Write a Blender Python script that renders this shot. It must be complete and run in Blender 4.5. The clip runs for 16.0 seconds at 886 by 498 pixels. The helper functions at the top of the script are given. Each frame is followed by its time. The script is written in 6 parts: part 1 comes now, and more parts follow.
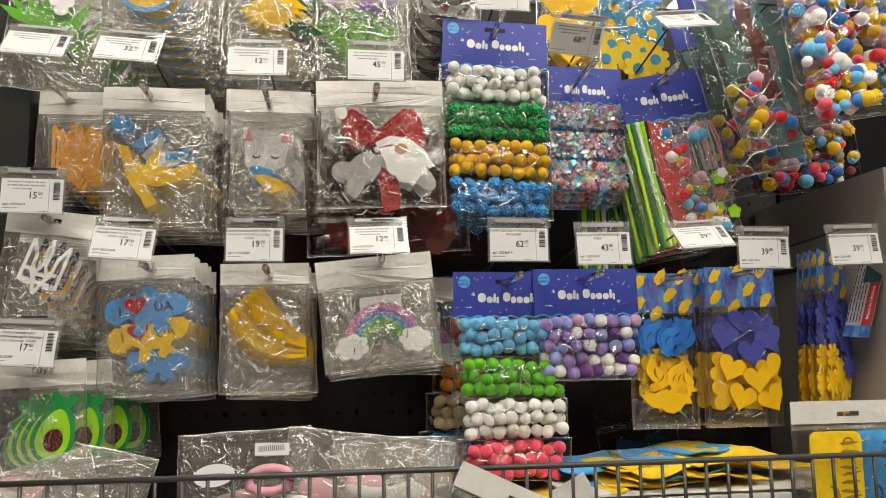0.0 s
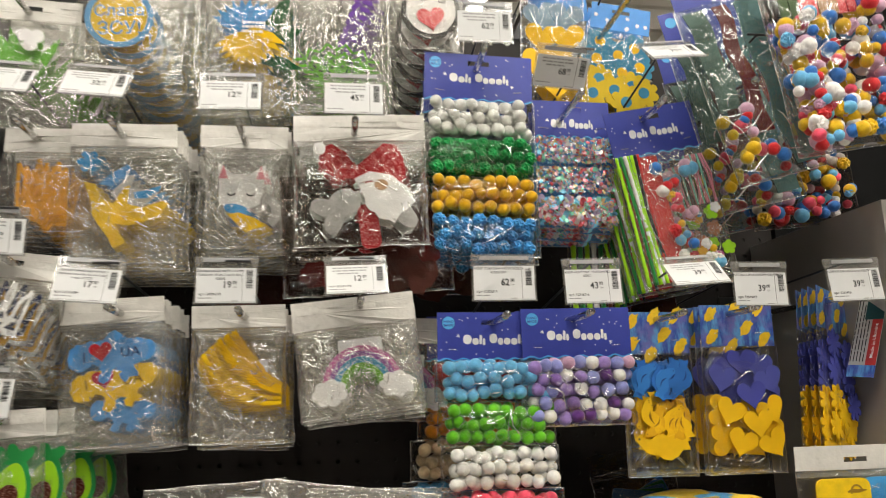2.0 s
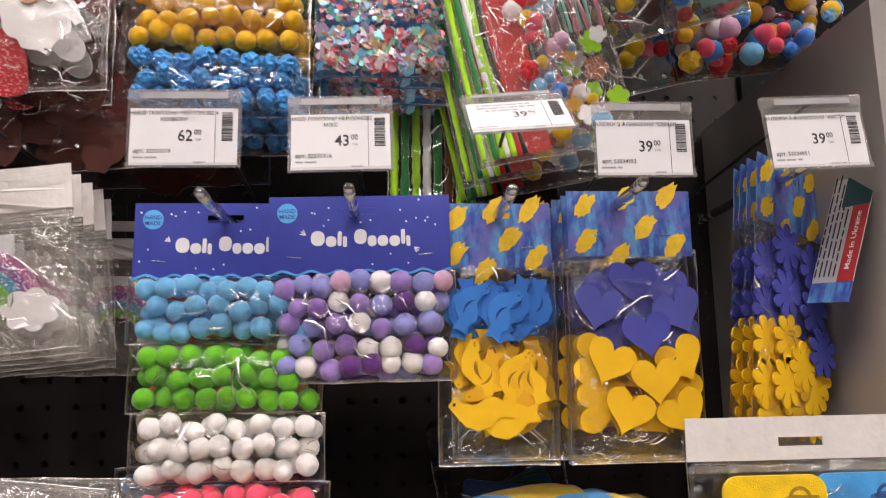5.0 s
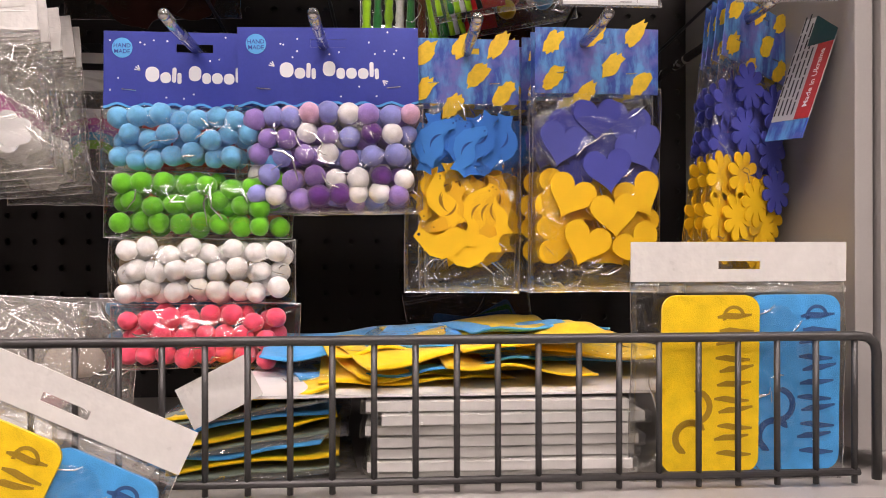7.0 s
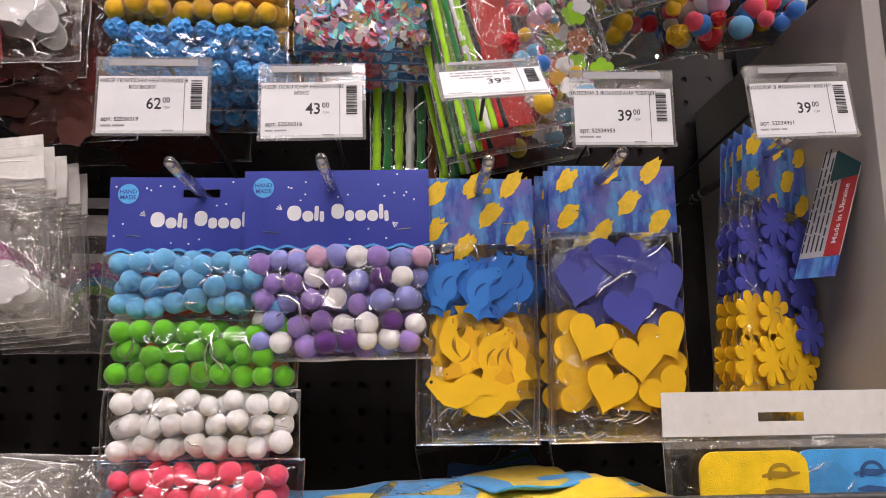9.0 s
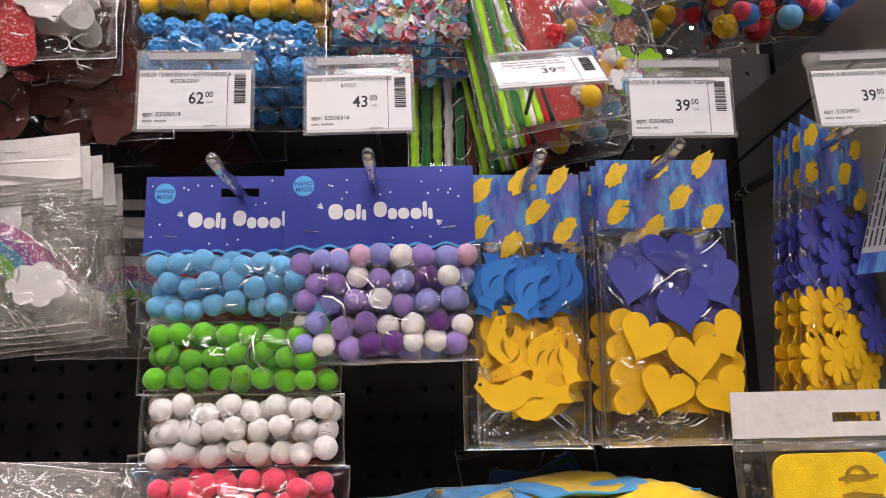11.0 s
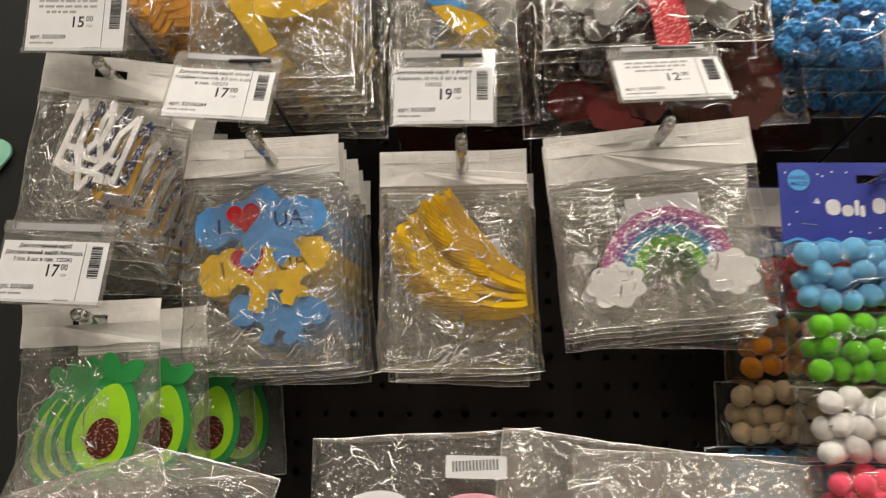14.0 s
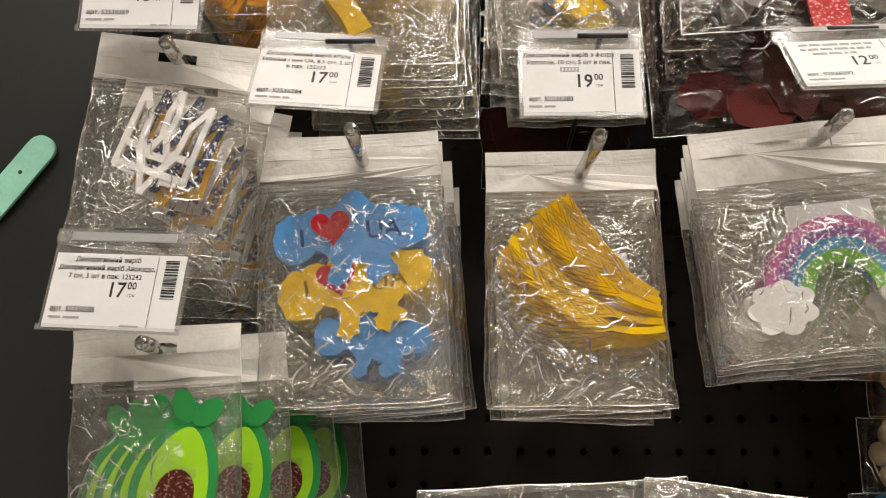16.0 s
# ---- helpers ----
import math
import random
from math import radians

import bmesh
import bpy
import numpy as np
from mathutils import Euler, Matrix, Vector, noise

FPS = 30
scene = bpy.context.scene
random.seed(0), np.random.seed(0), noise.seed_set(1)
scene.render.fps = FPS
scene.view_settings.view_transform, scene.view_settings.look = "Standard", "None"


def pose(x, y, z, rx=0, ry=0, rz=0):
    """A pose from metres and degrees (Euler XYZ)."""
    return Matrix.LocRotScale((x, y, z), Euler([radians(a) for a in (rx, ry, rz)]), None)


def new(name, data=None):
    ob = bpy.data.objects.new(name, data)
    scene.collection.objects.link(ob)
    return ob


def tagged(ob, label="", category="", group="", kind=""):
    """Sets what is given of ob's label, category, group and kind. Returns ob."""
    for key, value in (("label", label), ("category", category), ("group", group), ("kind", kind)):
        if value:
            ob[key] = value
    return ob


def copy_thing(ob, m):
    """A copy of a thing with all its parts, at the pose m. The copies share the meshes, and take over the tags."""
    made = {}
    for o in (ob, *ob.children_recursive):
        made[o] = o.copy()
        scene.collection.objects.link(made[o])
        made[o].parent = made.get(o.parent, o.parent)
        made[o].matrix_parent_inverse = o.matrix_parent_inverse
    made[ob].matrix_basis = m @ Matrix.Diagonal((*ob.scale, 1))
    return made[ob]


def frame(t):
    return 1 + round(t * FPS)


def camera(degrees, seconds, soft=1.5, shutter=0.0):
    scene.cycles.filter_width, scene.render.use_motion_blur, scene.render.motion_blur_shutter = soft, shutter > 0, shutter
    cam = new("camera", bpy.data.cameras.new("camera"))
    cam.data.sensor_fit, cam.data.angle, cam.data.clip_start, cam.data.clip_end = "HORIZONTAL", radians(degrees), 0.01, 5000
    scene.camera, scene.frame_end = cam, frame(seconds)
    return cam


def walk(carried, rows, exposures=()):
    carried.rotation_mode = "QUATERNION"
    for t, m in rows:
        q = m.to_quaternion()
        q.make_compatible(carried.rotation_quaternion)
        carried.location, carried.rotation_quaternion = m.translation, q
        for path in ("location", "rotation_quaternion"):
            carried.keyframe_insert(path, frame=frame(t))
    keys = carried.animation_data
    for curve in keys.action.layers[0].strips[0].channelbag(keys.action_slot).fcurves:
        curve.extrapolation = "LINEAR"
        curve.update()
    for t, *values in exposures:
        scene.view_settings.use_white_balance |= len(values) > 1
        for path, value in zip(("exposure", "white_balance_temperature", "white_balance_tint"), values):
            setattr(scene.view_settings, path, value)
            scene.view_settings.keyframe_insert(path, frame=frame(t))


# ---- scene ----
# ---------------- camera and its walk ----------------
cam = camera(60.88, 16.0, soft=0.5, shutter=0.5)
ROWS = [
    (0, -0.2737, -1.0668, 1.3786, -7.77, 7.87, 0.77),
    (0.5, -0.2665, -1.0638, 1.3861, -7.54, 7.65, 1.02),
    (1, -0.2647, -1.0654, 1.3885, -6.65, 9.01, 0.82),
    (1.5, -0.2696, -1.0613, 1.3805, -7.30, 11.43, 1.08),
    (2, -0.2532, -1.0321, 1.3798, -7.93, 11.11, 1.32),
    (2.5, -0.1691, -0.9614, 1.3688, -7.55, 10.31, 0.80),
    (3, -0.0925, -0.9025, 1.3707, -7.04, 9.34, 0.25),
    (3.2, -0.0771, -0.8726, 1.3883, -7.44, 6.79, 0.77),
    (5.3, 0.0613, -0.7148, 1.3373, -2.99, 9.51, 1.23),
    (5.5, 0.0698, -0.7093, 1.3288, -2.92, 7.68, 1.27),
    (6, 0.0797, -0.7229, 1.3168, -3.27, 6.27, 0.99),
    (6.5, 0.0748, -0.7349, 1.3154, -3.66, 0.75, 0.54),
    (7, 0.0675, -0.7407, 1.3172, -3.61, 0.03, 0.07),
    (7.5, 0.0660, -0.7394, 1.3199, -3.01, 1.55, 0.34),
    (8, 0.0637, -0.7403, 1.3234, -2.98, 4.51, 0.70),
    (8.5, 0.0656, -0.7343, 1.3299, -2.52, 7.78, 0.63),
    (9, 0.0697, -0.7153, 1.3332, -2.51, 9.44, 0.79),
    (9.2, 0.0725, -0.7094, 1.3337, -2.31, 9.46, 0.67),
    (11.5, 0.0354, -0.6970, 1.3264, -1.86, 10.64, 1.33),
    (12, 0.0146, -0.6981, 1.3167, -0.71, 13.38, 0.07),
    (12.5, -0.0727, -0.7161, 1.3416, 3.73, 12.11, 1.28),
    (13, -0.1847, -0.7109, 1.3341, 5.16, 13.14, -0.14),
    (13.5, -0.2939, -0.7086, 1.3301, 2.05, 11.04, 0.33),
    (14, -0.3502, -0.6825, 1.3306, 1.68, 9.80, -0.07),
    (14.5, -0.3837, -0.6469, 1.3337, 0.87, 8.98, 0.40),
    (15, -0.4009, -0.6268, 1.3382, 1.37, 11.13, 0.20),
    (15.5, -0.4080, -0.6143, 1.3352, 1.64, 11.57, -0.21),
    (16, -0.4253, -0.6130, 1.3418, 0.93, 11.14, -0.04),
]
walk(cam, [(t, pose(x, y, z, 90 + pitch, roll, yaw)) for t, x, y, z, yaw, pitch, roll in ROWS],
     [(0.0, -0.14, 6700, 0), (2.5, -0.14, 6700, 0), (3.2, -0.05, 6600, 3), (5.5, 0.12, 6450, 17), (7.0, 0.24, 6550, 18), (8.2, 0.18, 6600, 19), (9.0, 0.0, 6300, 16), (11.5, 0.0, 6300, 15), (12.5, 0.06, 6600, 9), (13.4, -0.20, 6800, 8), (14.0, -0.14, 6850, 4), (16.0, 0.05, 6850, 5)])

# ---------------- world and light level ----------------
world = bpy.data.worlds.new("shop_world")
scene.world = world
world.use_nodes = True
world.node_tree.nodes["Background"].inputs[0].default_value = (0.8, 0.85, 0.9, 1)
world.node_tree.nodes["Background"].inputs[1].default_value = 0.02
scene.cycles.transparent_max_bounces = 32
LAMP = 14.0
SPOT = 28.0

# ---------------- materials ----------------
MATS = {}


class Nodes:
    """A material and short calls to add nodes to it."""

    def __init__(self, name):
        self.mat = bpy.data.materials.new(name)
        self.mat.use_nodes = True
        self.tree = self.mat.node_tree
        self.bsdf = self.tree.nodes["Principled BSDF"]
        self.out = self.tree.nodes["Material Output"]

    def add(self, kind, **values):
        node = self.tree.nodes.new(kind)
        for key, value in values.items():
            node.inputs[key.replace("_", " ")].default_value = value
        return node

    def link(self, a, b):
        self.tree.links.new(a, b)

    def coords(self):
        return self.tree.nodes.new("ShaderNodeTexCoord").outputs["Object"]

    def noise(self, scale, detail=3.0, rough=0.55, distortion=0.0):
        n = self.add("ShaderNodeTexNoise", Scale=scale, Detail=detail, Roughness=rough, Distortion=distortion)
        self.link(self.coords(), n.inputs["Vector"])
        return n.outputs["Fac"]

    def mix(self, fac, a, b):
        m = self.tree.nodes.new("ShaderNodeMix")
        m.data_type = "RGBA"
        for sock, v in ((m.inputs[6], a), (m.inputs[7], b)):
            if isinstance(v, tuple):
                sock.default_value = v
            else:
                self.link(v, sock)
        if isinstance(fac, float):
            m.inputs[0].default_value = fac
        else:
            self.link(fac, m.inputs[0])
        return m.outputs[2]

    def ramp(self, fac, lo, hi):
        r = self.tree.nodes.new("ShaderNodeMapRange")
        r.inputs["From Min"].default_value, r.inputs["From Max"].default_value = lo, hi
        self.link(fac, r.inputs["Value"])
        return r.outputs["Result"]

    def math(self, op, a, b=0.0):
        m = self.tree.nodes.new("ShaderNodeMath")
        m.operation = op
        for sock, v in zip(m.inputs, (a, b)):
            if isinstance(v, (int, float)):
                sock.default_value = v
            else:
                self.link(v, sock)
        return m.outputs[0]

    def bump(self, height, strength, distance, target=None):
        b = self.add("ShaderNodeBump", Strength=strength, Distance=distance)
        self.link(height, b.inputs["Height"])
        if target is None:
            self.link(b.outputs["Normal"], self.bsdf.inputs["Normal"])
        return b.outputs["Normal"]


def rgb(r, g, b):
    return (r, g, b, 1.0)


def surface(name, colour, rough=0.6, metal=0.0, vary=0.12, scale=60.0, bump=0.15, dist=0.0006, fine=600.0, sheen=0.0, spec=0.5, coat=0.0):
    """A painted, printed or moulded surface: two scales of tone and a fine relief."""
    if name in MATS:
        return MATS[name]
    n = Nodes(name)
    big, small = n.noise(scale), n.noise(fine, 2.0)
    both = n.math("ADD", n.math("MULTIPLY", big, 0.65), n.math("MULTIPLY", small, 0.35))
    dark = rgb(*[c * (1 - vary) for c in colour])
    light = rgb(*[min(1.0, c * (1 + vary)) for c in colour])
    n.link(n.mix(n.ramp(both, 0.3, 0.7), dark, light), n.bsdf.inputs["Base Color"])
    n.link(n.math("ADD", n.math("MULTIPLY", big, 0.25), rough - 0.12), n.bsdf.inputs["Roughness"])
    n.bsdf.inputs["Metallic"].default_value = metal
    n.bsdf.inputs["Specular IOR Level"].default_value = spec
    n.bsdf.inputs["Sheen Weight"].default_value = sheen
    n.bsdf.inputs["Coat Weight"].default_value = coat
    if bump:
        n.bump(small, bump, dist)
    MATS[name] = n.mat
    return n.mat


def felt(name, colour):
    return surface(name, colour, rough=0.9, vary=0.16, scale=90.0, bump=0.5, dist=0.0008, fine=1400.0, sheen=0.25, spec=0.2)


def foam(name, colour):
    return surface(name, colour, rough=0.62, vary=0.06, scale=70.0, bump=0.12, dist=0.0004, fine=1800.0, spec=0.35)


def glitter(name, colour, flake=(0.9, 0.9, 0.9)):
    """Foam sheet dusted with tiny bright flakes."""
    if name in MATS:
        return MATS[name]
    n = Nodes(name)
    v = n.add("ShaderNodeTexVoronoi", Scale=1100.0)
    n.link(n.coords(), v.inputs["Vector"])
    sep = n.add("ShaderNodeSeparateColor")
    n.link(v.outputs["Color"], sep.inputs[0])
    pick = n.ramp(sep.outputs[0], 0.80, 0.92)
    n.link(n.mix(pick, rgb(*colour), rgb(*flake)), n.bsdf.inputs["Base Color"])
    n.link(n.math("MULTIPLY", sep.outputs[1], 0.75), n.bsdf.inputs["Metallic"])
    n.bsdf.inputs["Roughness"].default_value = 0.3
    n.bump(sep.outputs[2], 0.9, 0.0012)
    MATS[name] = n.mat
    return n.mat


def fluffy(name, colour, shine=0.0):
    """Pompom yarn: soft clumps and a fuzzy sheen."""
    if name in MATS:
        return MATS[name]
    n = Nodes(name)
    clump, hair = n.noise(220.0, 4.0), n.noise(1800.0, 2.0)
    dark = rgb(*[c * 0.86 for c in colour])
    light = rgb(*[min(1.0, c * 1.12) for c in colour])
    n.link(n.mix(n.ramp(n.math("ADD", n.math("MULTIPLY", clump, 0.5), n.math("MULTIPLY", hair, 0.5)), 0.35, 0.65), dark, light), n.bsdf.inputs["Base Color"])
    n.bsdf.inputs["Roughness"].default_value = 0.9 - 0.55 * shine
    n.bsdf.inputs["Metallic"].default_value = 0.5 * shine
    n.bsdf.inputs["Sheen Weight"].default_value = 0.35
    n.bsdf.inputs["Specular IOR Level"].default_value = 0.15
    n.bump(n.math("ADD", clump, n.math("MULTIPLY", hair, 0.6)), 0.4, 0.0012)
    MATS[name] = n.mat
    return n.mat


def film(name, haze=0.056, gloss=0.050, rough=0.06, crease=120.0, facet=0.95, long=34.0, fold=0.0012, swell=0.0026, wrinkled=0.06, share=0.5, tint=(0.97, 0.97, 0.96)):
    """Clear packing film: see-through, a thin gloss, bent into flat facets between sharp creases; share tells how much of it is crumpled."""
    if name in MATS:
        return MATS[name]
    n = Nodes(name)
    n.tree.nodes.remove(n.bsdf)
    clear = n.add("ShaderNodeBsdfTransparent", Color=rgb(*tint))
    shine = n.add("ShaderNodeBsdfGlossy", Color=rgb(1, 1, 1))
    milky = n.add("ShaderNodeBsdfDiffuse", Color=rgb(0.86, 0.81, 0.75))

    def line(value, width, high):
        r = n.tree.nodes.new("ShaderNodeMapRange")
        r.interpolation_type = "SMOOTHSTEP"
        n.link(value, r.inputs["Value"])
        r.inputs["From Min"].default_value, r.inputs["From Max"].default_value = 0.0, width
        r.inputs["To Min"].default_value, r.inputs["To Max"].default_value = high, 0.0
        return r.outputs["Result"]

    def facets(scale, stretch, turn):
        m = n.add("ShaderNodeMapping", Scale=stretch, Rotation=(0, radians(turn), 0))
        n.link(n.coords(), m.inputs["Vector"])
        cells = n.add("ShaderNodeTexVoronoi", Scale=scale)
        cells.feature = "DISTANCE_TO_EDGE"
        n.link(m.outputs[0], cells.inputs["Vector"])
        return cells.outputs["Distance"]

    # two sizes of facets, the larger ones drawn out aslant, in patches
    edge = facets(crease, (1.0, 0.7, 0.75), 24)
    wide = facets(crease * 0.42, (0.7, 0.7, 1.0), -31)
    patches = n.ramp(n.noise(crease * 0.16, 1.0), 0.62 - 0.3 * share, 0.74 - 0.3 * share)
    height = n.math("ADD", n.math("MULTIPLY", line(edge, 0.28, 0.22 * facet / crease), patches), n.math("MULTIPLY", line(wide, 0.36, 0.18 * facet / (crease * 0.42)), 1.0))
    # longer soft folds
    run = n.math("ABSOLUTE", n.math("SUBTRACT", n.noise(long, 1.0, 0.5, 0.7), 0.5))
    there = n.ramp(n.noise(long * 0.6, 1.0), 0.46, 0.54)
    height = n.math("ADD", height, n.math("MULTIPLY", line(run, 0.045, fold), there))
    height = n.math("ADD", height, n.math("MULTIPLY", n.noise(crease * 0.3, 1.0, 0.5, 0.8), swell))
    bump = n.add("ShaderNodeBump", Strength=1.0, Distance=1.0)
    n.link(height, bump.inputs["Height"])
    n.link(bump.outputs["Normal"], shine.inputs["Normal"])
    creased = n.math("MAXIMUM", n.math("MULTIPLY", line(edge, 0.06, wrinkled), patches), n.math("MULTIPLY", line(run, 0.012, wrinkled), there))
    shine.inputs["Roughness"].default_value = rough
    weight = n.add("ShaderNodeLayerWeight", Blend=0.2)
    fac = n.math("ADD", n.math("ADD", n.math("MULTIPLY", weight.outputs["Fresnel"], 0.35), gloss), creased)
    first = n.add("ShaderNodeMixShader", Fac=haze)
    n.link(clear.outputs[0], first.inputs[1])
    n.link(milky.outputs[0], first.inputs[2])
    second = n.add("ShaderNodeMixShader")
    n.link(fac, second.inputs[0])
    n.link(first.outputs[0], second.inputs[1])
    n.link(shine.outputs[0], second.inputs[2])
    n.link(second.outputs[0], n.out.inputs["Surface"])
    MATS[name] = n.mat
    return n.mat


def lamp_glow(name, colour, strength):
    n = Nodes(name)
    n.tree.nodes.remove(n.bsdf)
    e = n.add("ShaderNodeEmission", Color=rgb(*colour), Strength=strength)
    n.link(e.outputs[0], n.out.inputs["Surface"])
    return n.mat


BLACK = surface("pegboard_black", (0.030, 0.026, 0.0255), rough=0.55, vary=0.2, scale=8.0, bump=0.08, fine=900.0, spec=0.25)
GREY_DARK = surface("side_panel_grey", (0.0135, 0.0150, 0.0140), rough=0.55, spec=0.3, vary=0.1, scale=6.0, bump=0.05)
WHITE_BOARD = surface("white_laminate", (0.32, 0.30, 0.285), rough=0.42, vary=0.04, scale=9.0, bump=0.04)
WIRE = surface("wire_grey", (0.055, 0.052, 0.052), rough=0.36, metal=0.3, vary=0.1, bump=0.05)
CHROME = surface("chrome", (0.62, 0.61, 0.60), rough=0.24, metal=1.0, vary=0.05, bump=0.03)
DARK_STEEL = surface("dark_steel", (0.05, 0.05, 0.055), rough=0.4, metal=0.6, bump=0.03)
PAPER = surface("label_paper", (0.66, 0.665, 0.68), rough=0.6, vary=0.02, bump=0.03)
INK = surface("label_ink", (0.02, 0.02, 0.025), rough=0.6, vary=0.1, bump=0.0)
INK_GREY = surface("label_ink_grey", (0.3, 0.3, 0.31), rough=0.6, vary=0.1, bump=0.0)
HOLDER = film("tag_holder_clear", haze=0.10, gloss=0.03, rough=0.12, crease=30.0, facet=0.0, long=12.0, fold=0.0, swell=0.001, wrinkled=0.0, tint=(0.93, 0.94, 0.95))
FILM = film("bag_film")
FILM_CRISP = film("bag_film_crisp", haze=0.006, crease=62.0, facet=0.60, long=20.0, fold=0.0016, share=0.2, swell=0.0022, wrinkled=0.05)
FILM_MILKY = film("bag_film_milky", haze=0.10, crease=90.0, share=0.35)
# clear film with a dark tint that stands in for shade on bags hanging deep
FILM_SHADED = film("bag_film_shaded", haze=0.0, gloss=0.015, crease=75.0, facet=0.7, wrinkled=0.03, share=0.2, tint=(0.80, 0.76, 0.74))


def crease_film(name):
    """The bent ridges of a clear film: thin, rounded and shiny."""
    n = Nodes(name)
    n.tree.nodes.remove(n.bsdf)
    clear = n.add("ShaderNodeBsdfTransparent", Color=rgb(0.98, 0.98, 0.97))
    shine = n.add("ShaderNodeBsdfGlossy", Color=rgb(1, 1, 1), Roughness=0.24)
    mix = n.add("ShaderNodeMixShader", Fac=0.97)
    n.link(clear.outputs[0], mix.inputs[1])
    n.link(shine.outputs[0], mix.inputs[2])
    n.link(mix.outputs[0], n.out.inputs["Surface"])
    return n.mat


CREASE = crease_film("film_crease")
# ridges for each square metre of film, their length and half their thickness
RIDGES = {"bag_film": (10000, 0.004, 0.017, 0.00045), "bag_film_crisp": (1700, 0.008, 0.040, 0.00058), "bag_film_milky": (3200, 0.006, 0.026, 0.00050),
          "bag_film_shaded": (1300, 0.006, 0.028, 0.00032), "bag_film_teal": (1500, 0.015, 0.055, 0.00070)}
HEADER = surface("header_plastic_white", (0.66, 0.64, 0.61), rough=0.30, vary=0.06, scale=40.0, bump=0.2, fine=160.0, dist=0.002)
CARD_BLUE = surface("card_blue", (0.038, 0.056, 0.34), rough=0.4, vary=0.12, scale=30.0, bump=0.04)
CARD_SKY = surface("card_sky_blue", (0.06, 0.28, 0.72), rough=0.42, vary=0.1, scale=30.0, bump=0.04)
PRINT_WHITE = surface("print_white", (0.80, 0.80, 0.82), rough=0.45, vary=0.03, bump=0.0)
BADGE_BLUE = surface("badge_blue", (0.10, 0.42, 0.80), rough=0.45, vary=0.05, bump=0.0)


# ---------------- mesh helpers ----------------
def finish(name, mesh, material, parent=None, label="", smooth=False):
    ob = new(name, mesh)
    if material is not None and not mesh.materials:
        mesh.materials.append(material)
    if smooth:
        mesh.polygons.foreach_set("use_smooth", [True] * len(mesh.polygons))
    if parent is not None:
        ob.parent = parent
    if label:
        tagged(ob, label)
    return ob


def part(name, bm, material, parent, label="", smooth=False):
    mesh = bpy.data.meshes.new(name)
    bm.to_mesh(mesh)
    bm.free()
    ob = finish(name, mesh, material, parent, label, smooth)
    if name in ("bag", "bag_pocket", "film") and material.name in RIDGES:
        ridges(ob, *GRID, *RIDGES[material.name])
    return ob


GRID = [22, 26, 0.1, 0.1, 1]


def fold(bm, pts, widths, up):
    """A low rounded strip along pts."""
    rows = []
    for k, q in enumerate(pts):
        side = (pts[min(k + 1, len(pts) - 1)] - pts[max(k - 1, 0)]).cross(up).normalized()
        rows.append([bm.verts.new(q + side * widths[k] * t + up * widths[k] * 0.36 * (1 - t * t)) for t in (-1.0, -0.5, 0.0, 0.5, 1.0)])
    for x, y in zip(rows, rows[1:]):
        for i in range(4):
            bm.faces.new((x[i], x[i + 1], y[i + 1], y[i]))


def ridges(bag, nx, nz, w, h, seed, density, least, most, thick):
    """Sharp bends of the film, as thin round ridges that follow the front sheet of a bag."""
    rng = random.Random(seed * 13 + 7)
    vs = bag.data.vertices

    def place(u, v):
        a, b = min(int(u * nx), nx - 1), min(int(v * nz), nz - 1)
        f, g = u * nx - a, v * nz - b
        p = [vs[j * (nx + 1) + i].co for j in (b, b + 1) for i in (a, a + 1)]
        return p[0].lerp(p[1], f).lerp(p[2].lerp(p[3], f), g)

    # most ridges gather where the film is pinched
    knots = [(rng.uniform(0.05, 0.95), rng.uniform(0.03, 0.97)) for _ in range(4)]
    bm = bmesh.new()
    up = (place(0.9, 0.5) - place(0.1, 0.5)).cross(place(0.5, 0.1) - place(0.5, 0.9)).normalized()
    if up.y > 0.5 or up.z < -0.5:
        up = -up
    for _ in range(max(3, int(density * w * h))):
        if rng.random() < 0.45:
            k = rng.choice(knots)
            u, v = k[0] + rng.gauss(0, 0.13), k[1] + rng.gauss(0, 0.13)
        else:
            u, v = rng.random(), rng.random()
        a, length = rng.uniform(0, math.pi * 2), least + (most - least) * rng.random() ** 2
        n = rng.choice((2, 3, 3, 4))
        pts = []
        for k in range(n + 1):
            if not (0.01 < u < 0.99 and 0.01 < v < 0.99):
                break
            pts.append(place(u, v))
            u, v = u + length / n * math.cos(a) / w, v + length / n * math.sin(a) / h
            a += rng.gauss(0, 0.35) if rng.random() < 0.75 else rng.choice((-1.1, 1.1))
        if len(pts) > 1:
            r = thick * rng.uniform(0.5, 1.3)
            fold(bm, pts, [r * (0.3 if k in (0, len(pts) - 1) else rng.uniform(0.8, 1.2)) for k in range(len(pts))], up)
    rim = [place(k / 20, 0.0) for k in range(20)] + [place(1.0, k / 20) for k in range(20)] + [place(1 - k / 20, 1.0) for k in range(20)] + [place(0.0, 1 - k / 20) for k in range(21)]
    for k in range(0, 80, 10):
        fold(bm, rim[k:k + 11], [thick * rng.uniform(0.25, 0.75) for _ in range(11)], up)
    mesh = bpy.data.meshes.new("film_creases")
    bm.to_mesh(mesh)
    bm.free()
    tagged(finish("film_creases", mesh, CREASE, bag, "sharp shiny creases of the film", True), kind="stuff")


def thing(name, label, category, group="", m=None):
    e = new(name)
    e.empty_display_size = 0.02
    if m is not None:
        e.matrix_basis = m
    return tagged(e, label, category, group)


def structure(name, bm, material, label, category):
    return tagged(part(name, bm, material, None), label, category, kind="structure")


